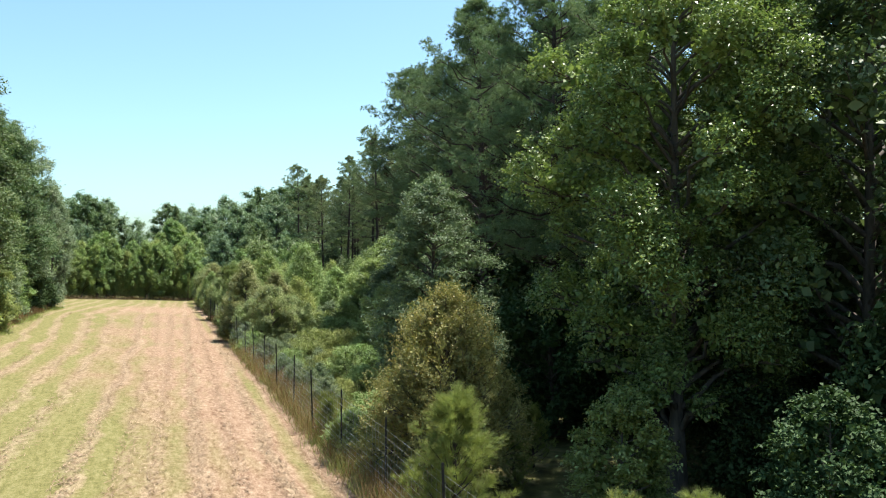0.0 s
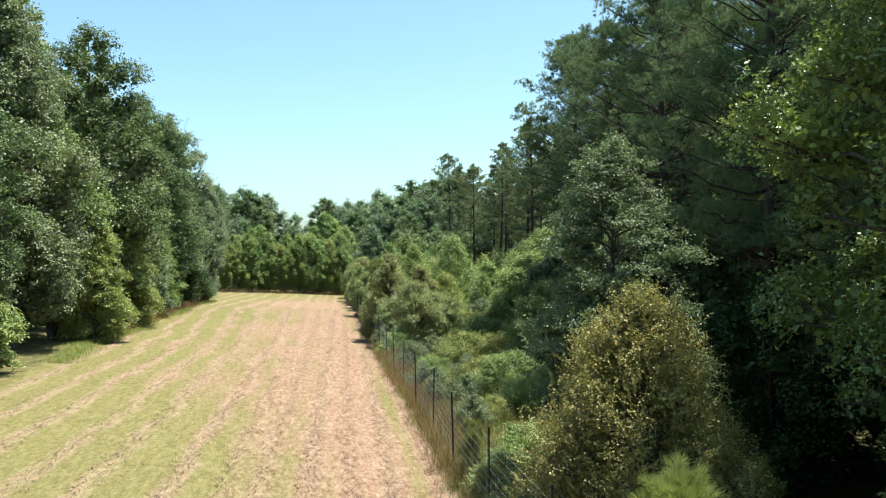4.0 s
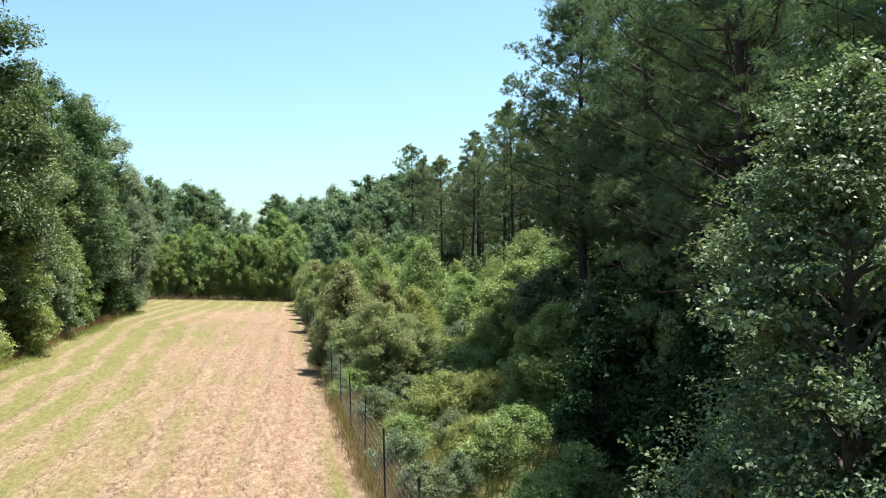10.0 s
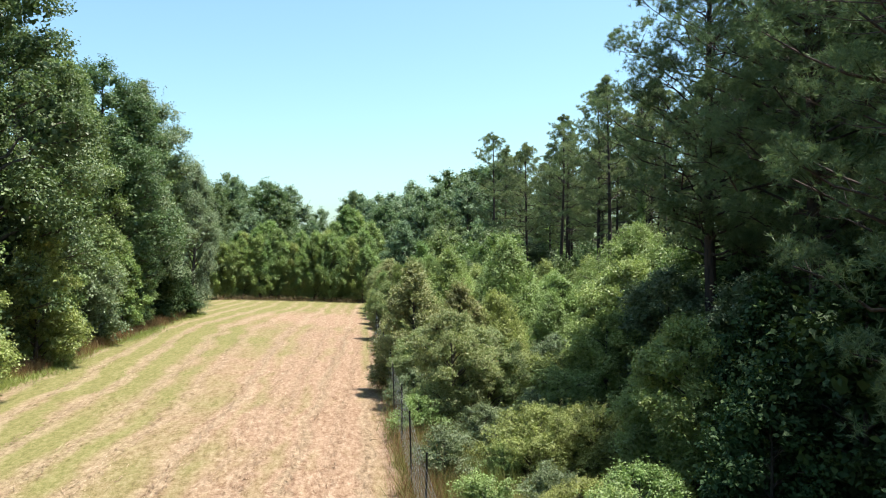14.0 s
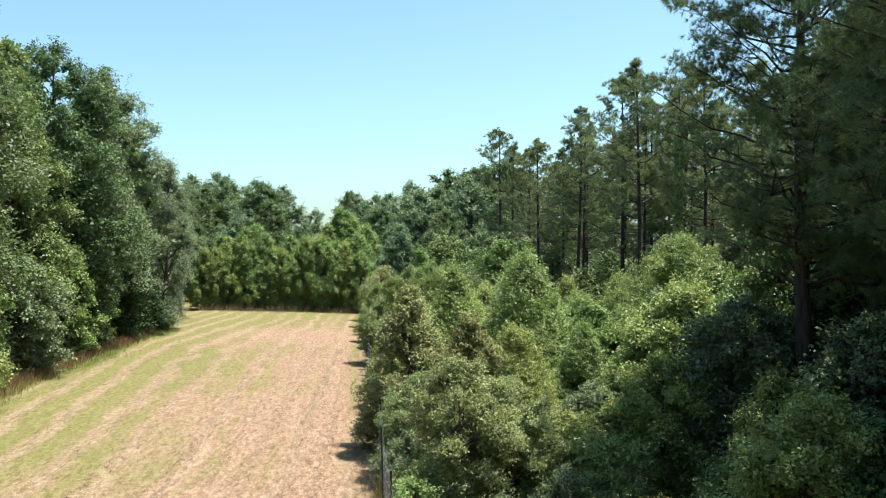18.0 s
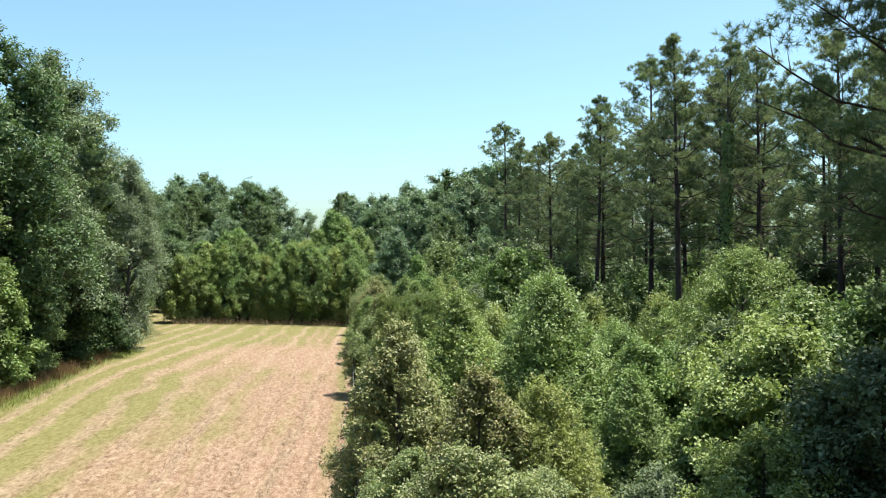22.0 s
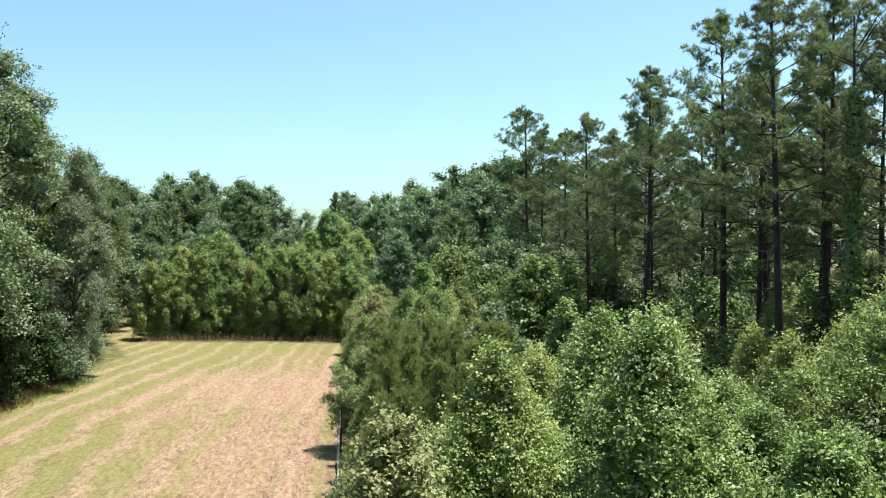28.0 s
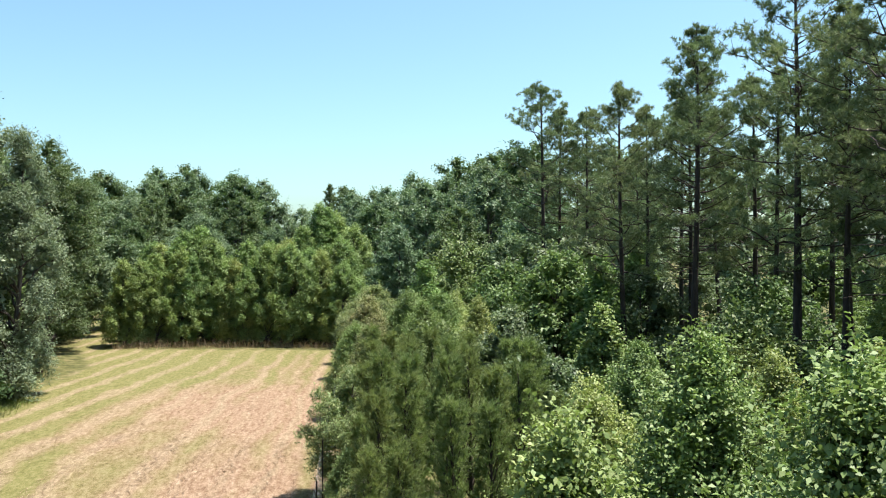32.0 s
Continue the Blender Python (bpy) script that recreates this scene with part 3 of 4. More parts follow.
cedar = [(broadleaf("cedar_tree", 15, 3.0, 0.02, 70, 44000, 0.16, LEAF_CEDAR, "plume", 6, 0.24, 0.7, label="feathery grey-green cedar at the corner of the field", flat=1.3, width=0.32, droop=0.2, sides=(7, 4, 3), inner=0.1, per=10, ragged=0.2), 15)]
stand(cedar, [(-12.6, 95.6, 14.4), (-15.6, 103.5, 13), (-19.8, 121, 14)], "cedars", 22)
back_trees = [
    (broadleaf("woodland_tree", 20, 5.0, 0.10, 49, 9000, 0.4, LEAF, "oval", 4, 0.29, label="tall woodland tree behind the field edge", sides=CHEAP), 20),
    (broadleaf("woodland_tree", 20, 4.6, 0.10, 49, 9000, 0.4, LEAF_GREY, "cone", 5, 0.29, label="tall grey-green woodland tree behind the field edge", sides=CHEAP), 20),
]
left_back = [(-23 + R.uniform(-2, 2), y, R.uniform(18, 21)) for y in range(20, 108, 8)] + [(-17, 27, 20), (-17, 18, 20), (-30, 30, 21), (-23, 114, 18), (-28, 118, 17), (-24.5, 124, 16), (-30, 132, 17), (-36, 128, 18), (-25, 136, 15)]
right_back = [(23, 14, 18), (25, 5, 18), (21, -1, 17), (28, 14, 19), (26, -5, 18), (32, 22, 20), (34, 32, 20), (33, 48, 20), (36, 58, 20), (38, 70, 20), (40, 84, 20), (34, 8, 19)]
stand(back_trees, left_back + right_back, "woodland trees", 14)
bright = [(broadleaf("young_tree", 8, 2.6, 0.02, 58, 30000, 0.12, LEAF_FRESH, "plume", 26, 0.27, 0.5, label="light green bushy tree at the field edge", sides=(7, 4, 3)), 8)]
stand(bright, [(-14.8, 36.0, 8.2), (-13.0, 51.0, 7.4), (-13.3, 60.5, 7.8), (-15.6, 31.5, 6.0)], "bright bushes at the field edge", 24)

# the regrowth behind the fence
young = [
    (broadleaf("young_tree", 6.5, 2.8, 0.03, 68, 56000, 0.072, LEAF_FRESH, "cone", 21, 0.25, 1.1, label="young bright green tree with a pointed crown", flat=1.45, sides=(7, 4, 3), ragged=0.5), 6.5),
    (broadleaf("young_tree", 6.5, 2.6, 0.03, 68, 54000, 0.072, LEAF_HEDGE, "plume", 22, 0.25, 1.1, label="young pointed green tree in dense regrowth", flat=1.45, sides=(7, 4, 3), ragged=0.5), 6.5),
    (broadleaf("young_tree", 6.5, 2.6, 0.03, 68, 56000, 0.072, LEAF_FRESH, "plume", 23, 0.25, 1.1, label="bushy bright green young tree with several leaders", flat=1.45, sides=(7, 4, 3), ragged=0.5), 6.5),
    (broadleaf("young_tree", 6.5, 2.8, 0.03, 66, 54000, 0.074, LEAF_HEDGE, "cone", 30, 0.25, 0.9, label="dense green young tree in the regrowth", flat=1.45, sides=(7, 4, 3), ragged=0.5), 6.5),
]
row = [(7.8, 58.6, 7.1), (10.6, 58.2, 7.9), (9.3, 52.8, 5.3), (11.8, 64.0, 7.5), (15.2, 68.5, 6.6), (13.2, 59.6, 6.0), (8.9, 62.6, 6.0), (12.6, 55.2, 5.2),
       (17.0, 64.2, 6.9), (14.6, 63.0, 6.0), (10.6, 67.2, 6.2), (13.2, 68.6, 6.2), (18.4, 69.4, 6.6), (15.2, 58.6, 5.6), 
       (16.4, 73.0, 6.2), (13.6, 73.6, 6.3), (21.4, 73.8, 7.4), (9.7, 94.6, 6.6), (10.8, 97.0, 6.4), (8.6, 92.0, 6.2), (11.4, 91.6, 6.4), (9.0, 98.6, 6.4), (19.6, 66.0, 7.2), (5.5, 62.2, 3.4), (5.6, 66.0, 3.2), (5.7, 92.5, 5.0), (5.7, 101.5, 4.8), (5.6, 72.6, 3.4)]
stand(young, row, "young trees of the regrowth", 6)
bronze = [
    (broadleaf("young_tree", 5.2, 2.1, 0.02, 52, 42000, 0.068, LEAF_BRONZE, "dome", 31, 0.27, 0.6, label="young tree with bronze-tinted leaves behind the fence", sides=(7, 4, 3)), 5.2),
    (broadleaf("young_tree", 5.2, 1.95, 0.02, 50, 40000, 0.068, LEAF_RUST, "plume", 34, 0.27, 0.7, label="pointed young tree with reddish young leaves behind the fence", sides=(7, 4, 3)), 5.2),
]
stand(bronze, [(6.9, 47.9, 4.7), (5.9, 55.3, 6.4), (8.4, 49.0, 4.0), (7.6, 52.4, 5.6), (6.0, 52.0, 3.6), (6.9, 60.4, 5.2), (6.1, 64.0, 4.2), (6.0, 88, 5.2), (5.9, 105, 5.2), (6.2, 98.5, 6.0), (6.6, 112, 6.0), (5.5, 60.2, 3.4), (5.6, 79.5, 4.6), (5.6, 69.0, 3.6)], "bronze young trees", 7)
shiny = [
    (broadleaf("young_tree", 7, 2.5, 0.03, 49, 24000, 0.13, LEAF_GREY, "dome", 25, 0.29, 0.35, label="bushy grey-green understorey tree with shiny leaves", sides=(7, 4, 3)), 7),
    (broadleaf("young_tree", 7, 2.5, 0.03, 49, 24000, 0.13, LEAF, "oval", 24, 0.29, 0.4, label="dense green understorey tree", sides=(7, 4, 3)), 7),
]
# lighter leaf colours here stand in for sunlight that the pines block
glade = [
    (broadleaf("young_tree", 5, 2.1, 0.03, 60, 40000, 0.085, LEAF_FRESH, "dome", 45, 0.26, 0.5, label="bushy tree in a gap of the wood, lighter leaves standing in for sun", sides=(7, 4, 3), ragged=0.3), 5),
    (broadleaf("young_tree", 5, 2.0, 0.03, 60, 40000, 0.085, LEAF_HEDGE, "plume", 46, 0.26, 0.6, label="green bushy tree in a gap of the wood", sides=(7, 4, 3), ragged=0.3), 5),
]
stand(glade, [(13.0, 39.6, 5.2), (14.0, 43.4, 5.0), (15.2, 51.5, 6.8), (14.4, 52.6, 6.2), (13.4, 49.4, 4.8), (13.4, 56.4, 6.0), (16.6, 55.6, 6.8)], "bushy trees in the gap", 29)
stand(shiny, [(17.6, 60.0, 6.4), (14.6, 57.4, 5.6), (11.6, 50.8, 3.6), (18.6, 56.6, 7.6), (17.0, 44.0, 6.5), (18.4, 52.4, 7), (16.6, 37.4, 6), (20.2, 62.6, 7.4), (16.0, 49.0, 6.6), (19.4, 52.6, 8)], "shiny understorey trees", 23)
scrub = [
    (broadleaf("young_tree", 7, 2.6, 0.03, 43, 11000, 0.17, LEAF, "oval", 35, 0.29, 0.45, label="green understorey tree of the wood", sides=CHEAP), 7),
    (broadleaf("young_tree", 7, 2.4, 0.03, 43, 11000, 0.17, LEAF_GREY, "dome", 36, 0.29, 0.45, label="grey-green understorey tree of the wood", sides=CHEAP), 7),
    (broadleaf("young_tree", 7, 2.2, 0.03, 43, 11000, 0.17, LEAF_HEDGE, "cone", 37, 0.27, 0.7, label="light green understorey tree of the wood", sides=CHEAP), 7),
]
left_low = [(-13.8, 63, 6.5), (-13.6, 70, 6.5), (-13.8, 77.5, 7), (-14.2, 83, 5), (-15.2, 98.6, 7), (-17.5, 103, 6.5), (-19.5, 109.5, 7.5), (-21.0, 116, 7), (-21.5, 122.5, 7.5), (-21, 129.5, 8), (-17.5, 133.5, 9), (-13.5, 131, 8), (-21.5, 112, 10), (-20, 126, 11)]
mid_right = [(28, 62, 8), (30, 70, 8), (31, 78, 8), (30, 86, 8), (32, 96, 9), (29, 108, 9), (33, 54, 9), (36, 66, 9), (36, 80, 9), (37, 92, 9), (18.6, 77, 7), (11.6, 78, 5.6), (15.2, 82, 6.8), (9.0, 86, 5.8), (12.4, 88, 6.4), (17.2, 90, 8.6), (14, 98, 8.2), (17.5, 97, 9.8), (10, 107, 8.0), (13, 112, 9.6), (7.2, 112, 5.0), (5.8, 109, 4.2), (5.6, 115.5, 3.6), (17, 112, 10.2), (21, 97, 8.5), (22.5, 84, 8), (24, 66, 9), (20.5, 58, 7.5), (25, 76, 8), (27, 92, 9), (24, 104, 10), (16.4, 93.4, 9.0), (19.4, 91, 8)]
stand(scrub, left_low + mid_right, "understorey of the wood", 15)
# understorey set where shade lies; its dark leaf colour stands in for that shade
shaded_bushes = [
    (broadleaf("evergreen_tree", 7, 2.5, 0.02, 49, 9000, 0.2, LEAF_DEEP_SHADE, "cone", 27, 0.29, 0.4, label="understorey tree with the wood's shade put into its leaf colour", sides=CHEAP), 7),
    (broadleaf("evergreen_tree", 7, 2.6, 0.02, 49, 9000, 0.2, LEAF_DEEP_SHADE, "oval", 28, 0.29, 0.4, label="understorey bush with the wood's shade put into its leaf colour", sides=CHEAP), 7),
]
# the first seven are added below the far hedge to darken its foot
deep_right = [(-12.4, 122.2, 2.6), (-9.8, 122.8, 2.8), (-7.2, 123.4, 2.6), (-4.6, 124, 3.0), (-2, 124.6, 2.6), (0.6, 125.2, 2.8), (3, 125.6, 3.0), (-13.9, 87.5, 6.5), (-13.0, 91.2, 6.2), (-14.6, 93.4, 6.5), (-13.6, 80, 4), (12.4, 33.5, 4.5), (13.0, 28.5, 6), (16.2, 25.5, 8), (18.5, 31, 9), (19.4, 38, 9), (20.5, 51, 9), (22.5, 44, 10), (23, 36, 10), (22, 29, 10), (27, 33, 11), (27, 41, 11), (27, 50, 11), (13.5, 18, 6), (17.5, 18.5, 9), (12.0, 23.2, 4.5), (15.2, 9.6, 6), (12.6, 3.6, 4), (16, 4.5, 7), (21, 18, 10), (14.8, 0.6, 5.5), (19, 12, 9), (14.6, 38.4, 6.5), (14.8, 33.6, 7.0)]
stand(shaded_bushes, deep_right, "evergreens in the shade", 17)
low = [(broadleaf("shrub", 1.8, 1.2, 0.02, 31, 8000, 0.055, LEAF_HEDGE, "dome", 32, 0.32, 0.5, label="low green shrub behind the fence", category="shrub", sides=(5, 3, 3)), 1.8),
       (broadleaf("shrub", 1.8, 1.1, 0.02, 31, 8000, 0.055, LEAF_GREY, "oval", 33, 0.32, 0.6, label="low grey-green shrub behind the fence", category="shrub", sides=(5, 3, 3)), 1.8)]
stand(low, [(7.7, 41, 1.2), (7.6, 44.6, 1.7), (6.4, 36, 1.6), (8.2, 37.4, 1.5), (10.2, 36, 1.9), (5.8, 40.4, 1.8), (8.4, 28.4, 1.6), (7.2, 31.5, 1.3), (10.6, 30.6, 1.8), (6.4, 25.6, 1.4), (10.4, 7.6, 1.6), (6.4, 12.6, 1.5), (5.7, 17.0, 1.5), (9.6, 46.4, 2.0), (11.0, 47.4, 2.8), (5.6, 50.6, 2.0), (5.5, 46.0, 1.8), (5.8, 29.6, 1.5), (6.6, 19.0, 1.8), (5.6, 33.2, 1.6), (9.0, 33.6, 2.0)], "shrubs behind the fence", 16)
yellow = [(broadleaf("shrub", 2.6, 2.0, 0.02, 49, 26000, 0.06, LEAF_YELLOW, "dome", 38, 0.29, 0.8, label="rounded yellow-green shrub behind the fence", category="shrub", sides=(5, 3, 3)), 2.6)]
stand(yellow, [(8.8, 41.6, 2.3), (10.8, 42.2, 2.2), (8.6, 35.4, 1.6), (7.4, 27.4, 1.1), (10.4, 50.2, 3.0), (5.9, 15.0, 1.5), (7.0, 20.6, 1.2)], "yellow-green shrubs", 26)

# the far end of the field
hedge = [
    (broadleaf("hedge_tree", 9, 2.5, 0.05, 76, 24000, 0.135, LEAF_FRESH, "plume", 41, 0.2, 0.9, label="light green young tree in the far hedge", flat=1.35, sides=CHEAP, ragged=0.3), 9),
    (broadleaf("hedge_tree", 9, 2.3, 0.05, 76, 24000, 0.135, LEAF_HEDGE, "oval", 42, 0.2, 1.0, label="green young tree with a pointed top in the far hedge", flat=1.4, sides=CHEAP, ragged=0.3), 9),
    (broadleaf("hedge_tree", 9, 2.6, 0.05, 76, 24000, 0.135, LEAF_HEDGE, "spear", 43, 0.2, 0.9, label="bushy green young tree in the far hedge", flat=1.35, sides=CHEAP, ragged=0.3), 9),
]
front = [(-13.4 + 1.35 * i + R.uniform(-0.5, 0.5), 120.2 + 0.26 * 1.25 * i + R.uniform(-0.9, 0.9), R.uniform(6.4, 9.0) if i > 1 else 7.0) for i in range(14)]
second = [(-12.6 + 1.6 * i + R.uniform(-0.7, 0.7), 123.2 + 0.26 * 1.5 * i + R.uniform(-1.0, 1.0), R.uniform(8.2, 10.6)) for i in range(12)]
beyond = [(1.3, 139, 13.2), (3.4, 141, 12.4), (5.0, 137, 11.0), (-0.4, 137, 10.6)]
stand(hedge, front + second + beyond, "hedge of young trees", 8)
distant = [
    (broadleaf("distant_tree", 18, 5.6, 0.08, 58, 17000, 0.3, LEAF_HAZED, "dome", 51, 0.27, label="distant green broad-leaved tree", sides=CHEAP), 18),
    (broadleaf("distant_tree", 18, 4.8, 0.06, 58, 17000, 0.3, LEAF_HAZED, "oval", 52, 0.27, label="distant tall broad-leaved tree", sides=CHEAP), 18),
    (broadleaf("distant_tree", 18, 5.2, 0.06, 58, 17000, 0.3, LEAF_SHADED, "dome", 53, 0.24, label="distant dark green broad-leaved tree", sides=CHEAP), 18),
]
far = [(-40, 204, 21.4), (-33, 212, 22.8), (-26, 206, 22.8), (-19, 214, 22.6), (-12.5, 206, 20.4), (1.6, 236, 22), (8, 230, 21.6), (14, 196, 22), (20, 176, 22.6), (27, 168, 24), (9.5, 176, 18), (7, 152, 14.2), (13, 144, 16.5), (19, 138, 18), (25, 142, 20.8), (31, 134, 20), (-4.5, 150, 10.9), (-26, 186, 18.4), (-34, 172, 18.4), (-41, 152, 18.9), (-31, 158, 16.4), (37, 150, 20), (9, 131, 10.9), (15, 127, 12.8), (21, 122, 14.4), (-52, 200, 21), (-60, 180, 21), (34, 190, 23), (46, 170, 22), (-21, 160, 14.4), (-14, 152, 12.4), (4, 200, 18.4), (-20, 145, 10.9), (46, 135, 20), (44, 110, 20), (-36.5, 190, 20.2), (-29.5, 196, 20), (-22.5, 190, 20.2), (-16, 196, 20.2), (-5.5, 208, 16), (5, 168, 15.8), (-12, 172, 15.4), (-26.5, 172, 15.6), (16.5, 160, 18.8), (22.5, 158, 21.2), (12, 165, 17.4)]
stand(distant, far, "distant woods", 9)

# pines
pines = [
    (pine("pine_tree", 19, 3.4, 0.42, 48, 7, 14, 0.2, 0.027, 61, NEEDLE, "tall pine with a dark straight trunk and open crown"), 19),
    (pine("pine_tree", 19, 2.7, 0.50, 42, 7, 14, 0.2, 0.027, 62, NEEDLE, "tall slender pine with an open crown"), 19),
    (pine("pine_tree", 20, 4.4, 0.10, 64, 6, 8, 0.34, 0.07, 63, NEEDLE_SHADED, "tall dense pine within the wood, shade put into its needle colour", 0.65), 20),
]
edge_pines = [
    (pine("pine_tree", 20, 4.1, 0.12, 116, 8, 16, 0.19, 0.022, 64, NEEDLE_EDGE_SHADED, "tall dense pine at the edge of the wood, some shade put into its needle colour", 0.62, full=2.0, brushes=12, stout=0.012), 20),
    (pine("pine_tree", 20, 3.7, 0.33, 102, 9, 24, 0.18, 0.0145, 65, NEEDLE_EDGE_SHADED, "tall pine with a bare lower trunk and spreading limbs, needles toned for shade", 0.66, full=2.3, brushes=14, stout=0.0125), 20),
]
stand(edge_pines[:1], [(15.6, 29.9, 20.5), (18.6, 35.4, 21), (21.4, 42.6, 20.5), (22.4, 47.4, 20.5), (21.8, 49.6, 20), (18.4, 24.4, 19), (16.4, 15.8, 18.5)], "dense pines at the wood's edge", 19)
stand(edge_pines[1:], [(17.4, 47.8, 20.8), (17.9, 40.9, 20.0), (14.6, 20.4, 19), (25.6, 57.0, 18.5)], "pines with bare lower trunks", 20)
dense = [(20.5, 33, 21), (21, 40, 21), (22, 47, 20), (20.5, 26.5, 20.5), (25, 30, 21), (26, 38, 21), (26, 46, 21), (24, 21, 20), (20.6, 17.6, 18), (26.4, 52.4, 19)]
stand([pines[2]], dense, "dense pines at the wood's edge", 10)
open_pines = [(17.3, 103.3, 20.0), (19.0, 105.5, 18.6), (20.2, 102.6, 18.2), (20.1, 86.4, 19.2), (18.2, 88.6, 17), (20.4, 71.6, 19.6), (22.0, 80.4, 20.6), (24.4, 76.6, 20.4), (23, 79, 17.2), (24, 86, 17.2), (22.5, 92, 17.2), (26, 74, 17.7), (27, 81, 17.7), (21.6, 96, 17.2), (24.5, 98, 17.7), (29, 90, 18.2), (24, 64, 18.0), (27, 66, 18.2), (27, 59, 18.2), (31, 72, 18.2), (32, 62, 19.2), (30, 54, 19.2), (33, 80, 18.2), (29, 102, 18.2), (22, 112, 16.7), (27, 114, 17.2), (25.5, 61, 17.5), (26, 68.5, 17), (23.4, 70.0, 18.6), (24.6, 80.5, 18.6), (21.8, 89.5, 18.0), (23.8, 75.0, 18.4), (25.2, 90.5, 18)]
stand(pines[:2], open_pines, "open stand of pines", 12)

saplings = [
    (young_pine("pine_sapling", 6.5, 0.8, 0.04, 64, 7, 14, 0.19, 0.018, 71, NEEDLE_YOUNG, "upright green young pine by the fence", 2.0), 6.5),
    (young_pine("pine_sapling", 6.5, 0.65, 0.04, 64, 7, 14, 0.19, 0.018, 72, NEEDLE_YOUNG, "slender green young pine by the fence", 2.3), 6.5),
]
stand(saplings, [(6.5, 66.4, 5.2), (7.8, 67.8, 5.8), (6.3, 69, 5.8), (9.2, 70.4, 6.2), (7.8, 71, 6.4), (10.2, 73.2, 6.6), (6.4, 73, 6.2), (6.1, 77, 6.0), (7.4, 79, 6.0), (9.6, 80.5, 6.0), (5.9, 71, 4.8), (6.3, 84, 5.8), (12.9, 102.5, 7.0), (3.6, 121.4, 4.4), (4.8, 119.4, 3.8), (8.6, 68.6, 5.6), (6.0, 67.8, 4.8), (7.2, 72.4, 6.2), (8.8, 73.2, 6.4), (6.9, 70.2, 6.0), (9.8, 71.2, 6.2), (7.2, 75.2, 6.2), (8.4, 75.2, 6.4), (6.0, 74.8, 5.6), (9.0, 77.8, 6.0), (11.0, 75.6, 6.2), (10.6, 69.4, 5.8), (7.0, 82.0, 5.8), (8.6, 83.0, 5.9), (10.8, 78.6, 6.0)], "young pines", 13)
spire = young_pine("conifer", 16.0, 1.5, 0.2, 80, 7, 9, 0.36, 0.06, 74, NEEDLE, "slim pointed dark conifer among the far trees", 0.3)
spire.matrix_basis = spot(2.2, 142, 0.98)

seedling = [(young_pine("pine_sapling", 3.4, 1.0, 0.03, 64, 10, 34, 0.21, 0.0065, 73, NEEDLE_SEED, "bushy knee-high to head-high young pine by the fence", 0.8), 3.4)]
stand(seedling, [(5.4, 6.2, 3.9), (5.1, 18.4, 1.7), (5.35, 20.3, 1.6), (5.0, 16.5, 1.2), (6.4, 1.2, 2.9), (7.2, 0.4, 3.1), (7.9, -0.8, 3.0), (8.6, 17.0, 1.8), (10.6, 13.6, 2.2), (8.8, 11.0, 1.8)], "young pines at the fence", 18)

# the near corner of the wood
near = broadleaf("broadleaf_tree", 16.5, 4.2, 0.12, 100, 100000, 0.1, LEAF_SUN, "oval", 81, 0.21, 0.4, label="large leafy green tree at the edge of the wood", ragged=0.2)
near.matrix_basis = spot(13.2, 9.8)
near2 = broadleaf("broadleaf_tree", 18.5, 5.0, 0.05, 87, 40000, 0.17, LEAF_SHADED, "dome", 82, 0.26, label="leafy tree deep in shade, its leaf colour darkened for it")
near2.matrix_basis = spot(18.2, 8.2)
shade = broadleaf("young_tree", 4.6, 1.6, 0.1, 37, 9000, 0.12, LEAF_SUN, "oval", 87, 0.27, 0.4, label="small leafy tree with bright leaves in the shade")
shade.matrix_basis = spot(10.0, 7.4, 0.75)
gum = broadleaf("broadleaf_tree", 8.8, 3.3, 0.04, 80, 80000, 0.08, LEAF_HEDGE, "dome", 86, 0.27, 0.6, label="leafy green half-grown tree below the pines", sides=(8, 4, 3))
gum.matrix_basis = spot(19.1, 61.6)
elm = broadleaf("broadleaf_tree", 9.2, 2.05, 0.05, 110, 64000, 0.062, LEAF_SILVER, "oval", 83, 0.28, 0.3, label="grey-green tree with layered drooping sprays", flat=0.34, per=12, ragged=0.35, inner=0.3)
elm.matrix_basis = spot(8.4, 15.9)
gold = broadleaf("young_tree", 5.75, 2.65, 0.08, 120, 76000, 0.052, LEAF_GOLD, "plume", 84, 0.2, 1.5, label="olive and yellow young tree beside the fence", flat=1.7, inner=0.3, per=12, ragged=0.8)
gold.matrix_basis = spot(7.35, 11.9)


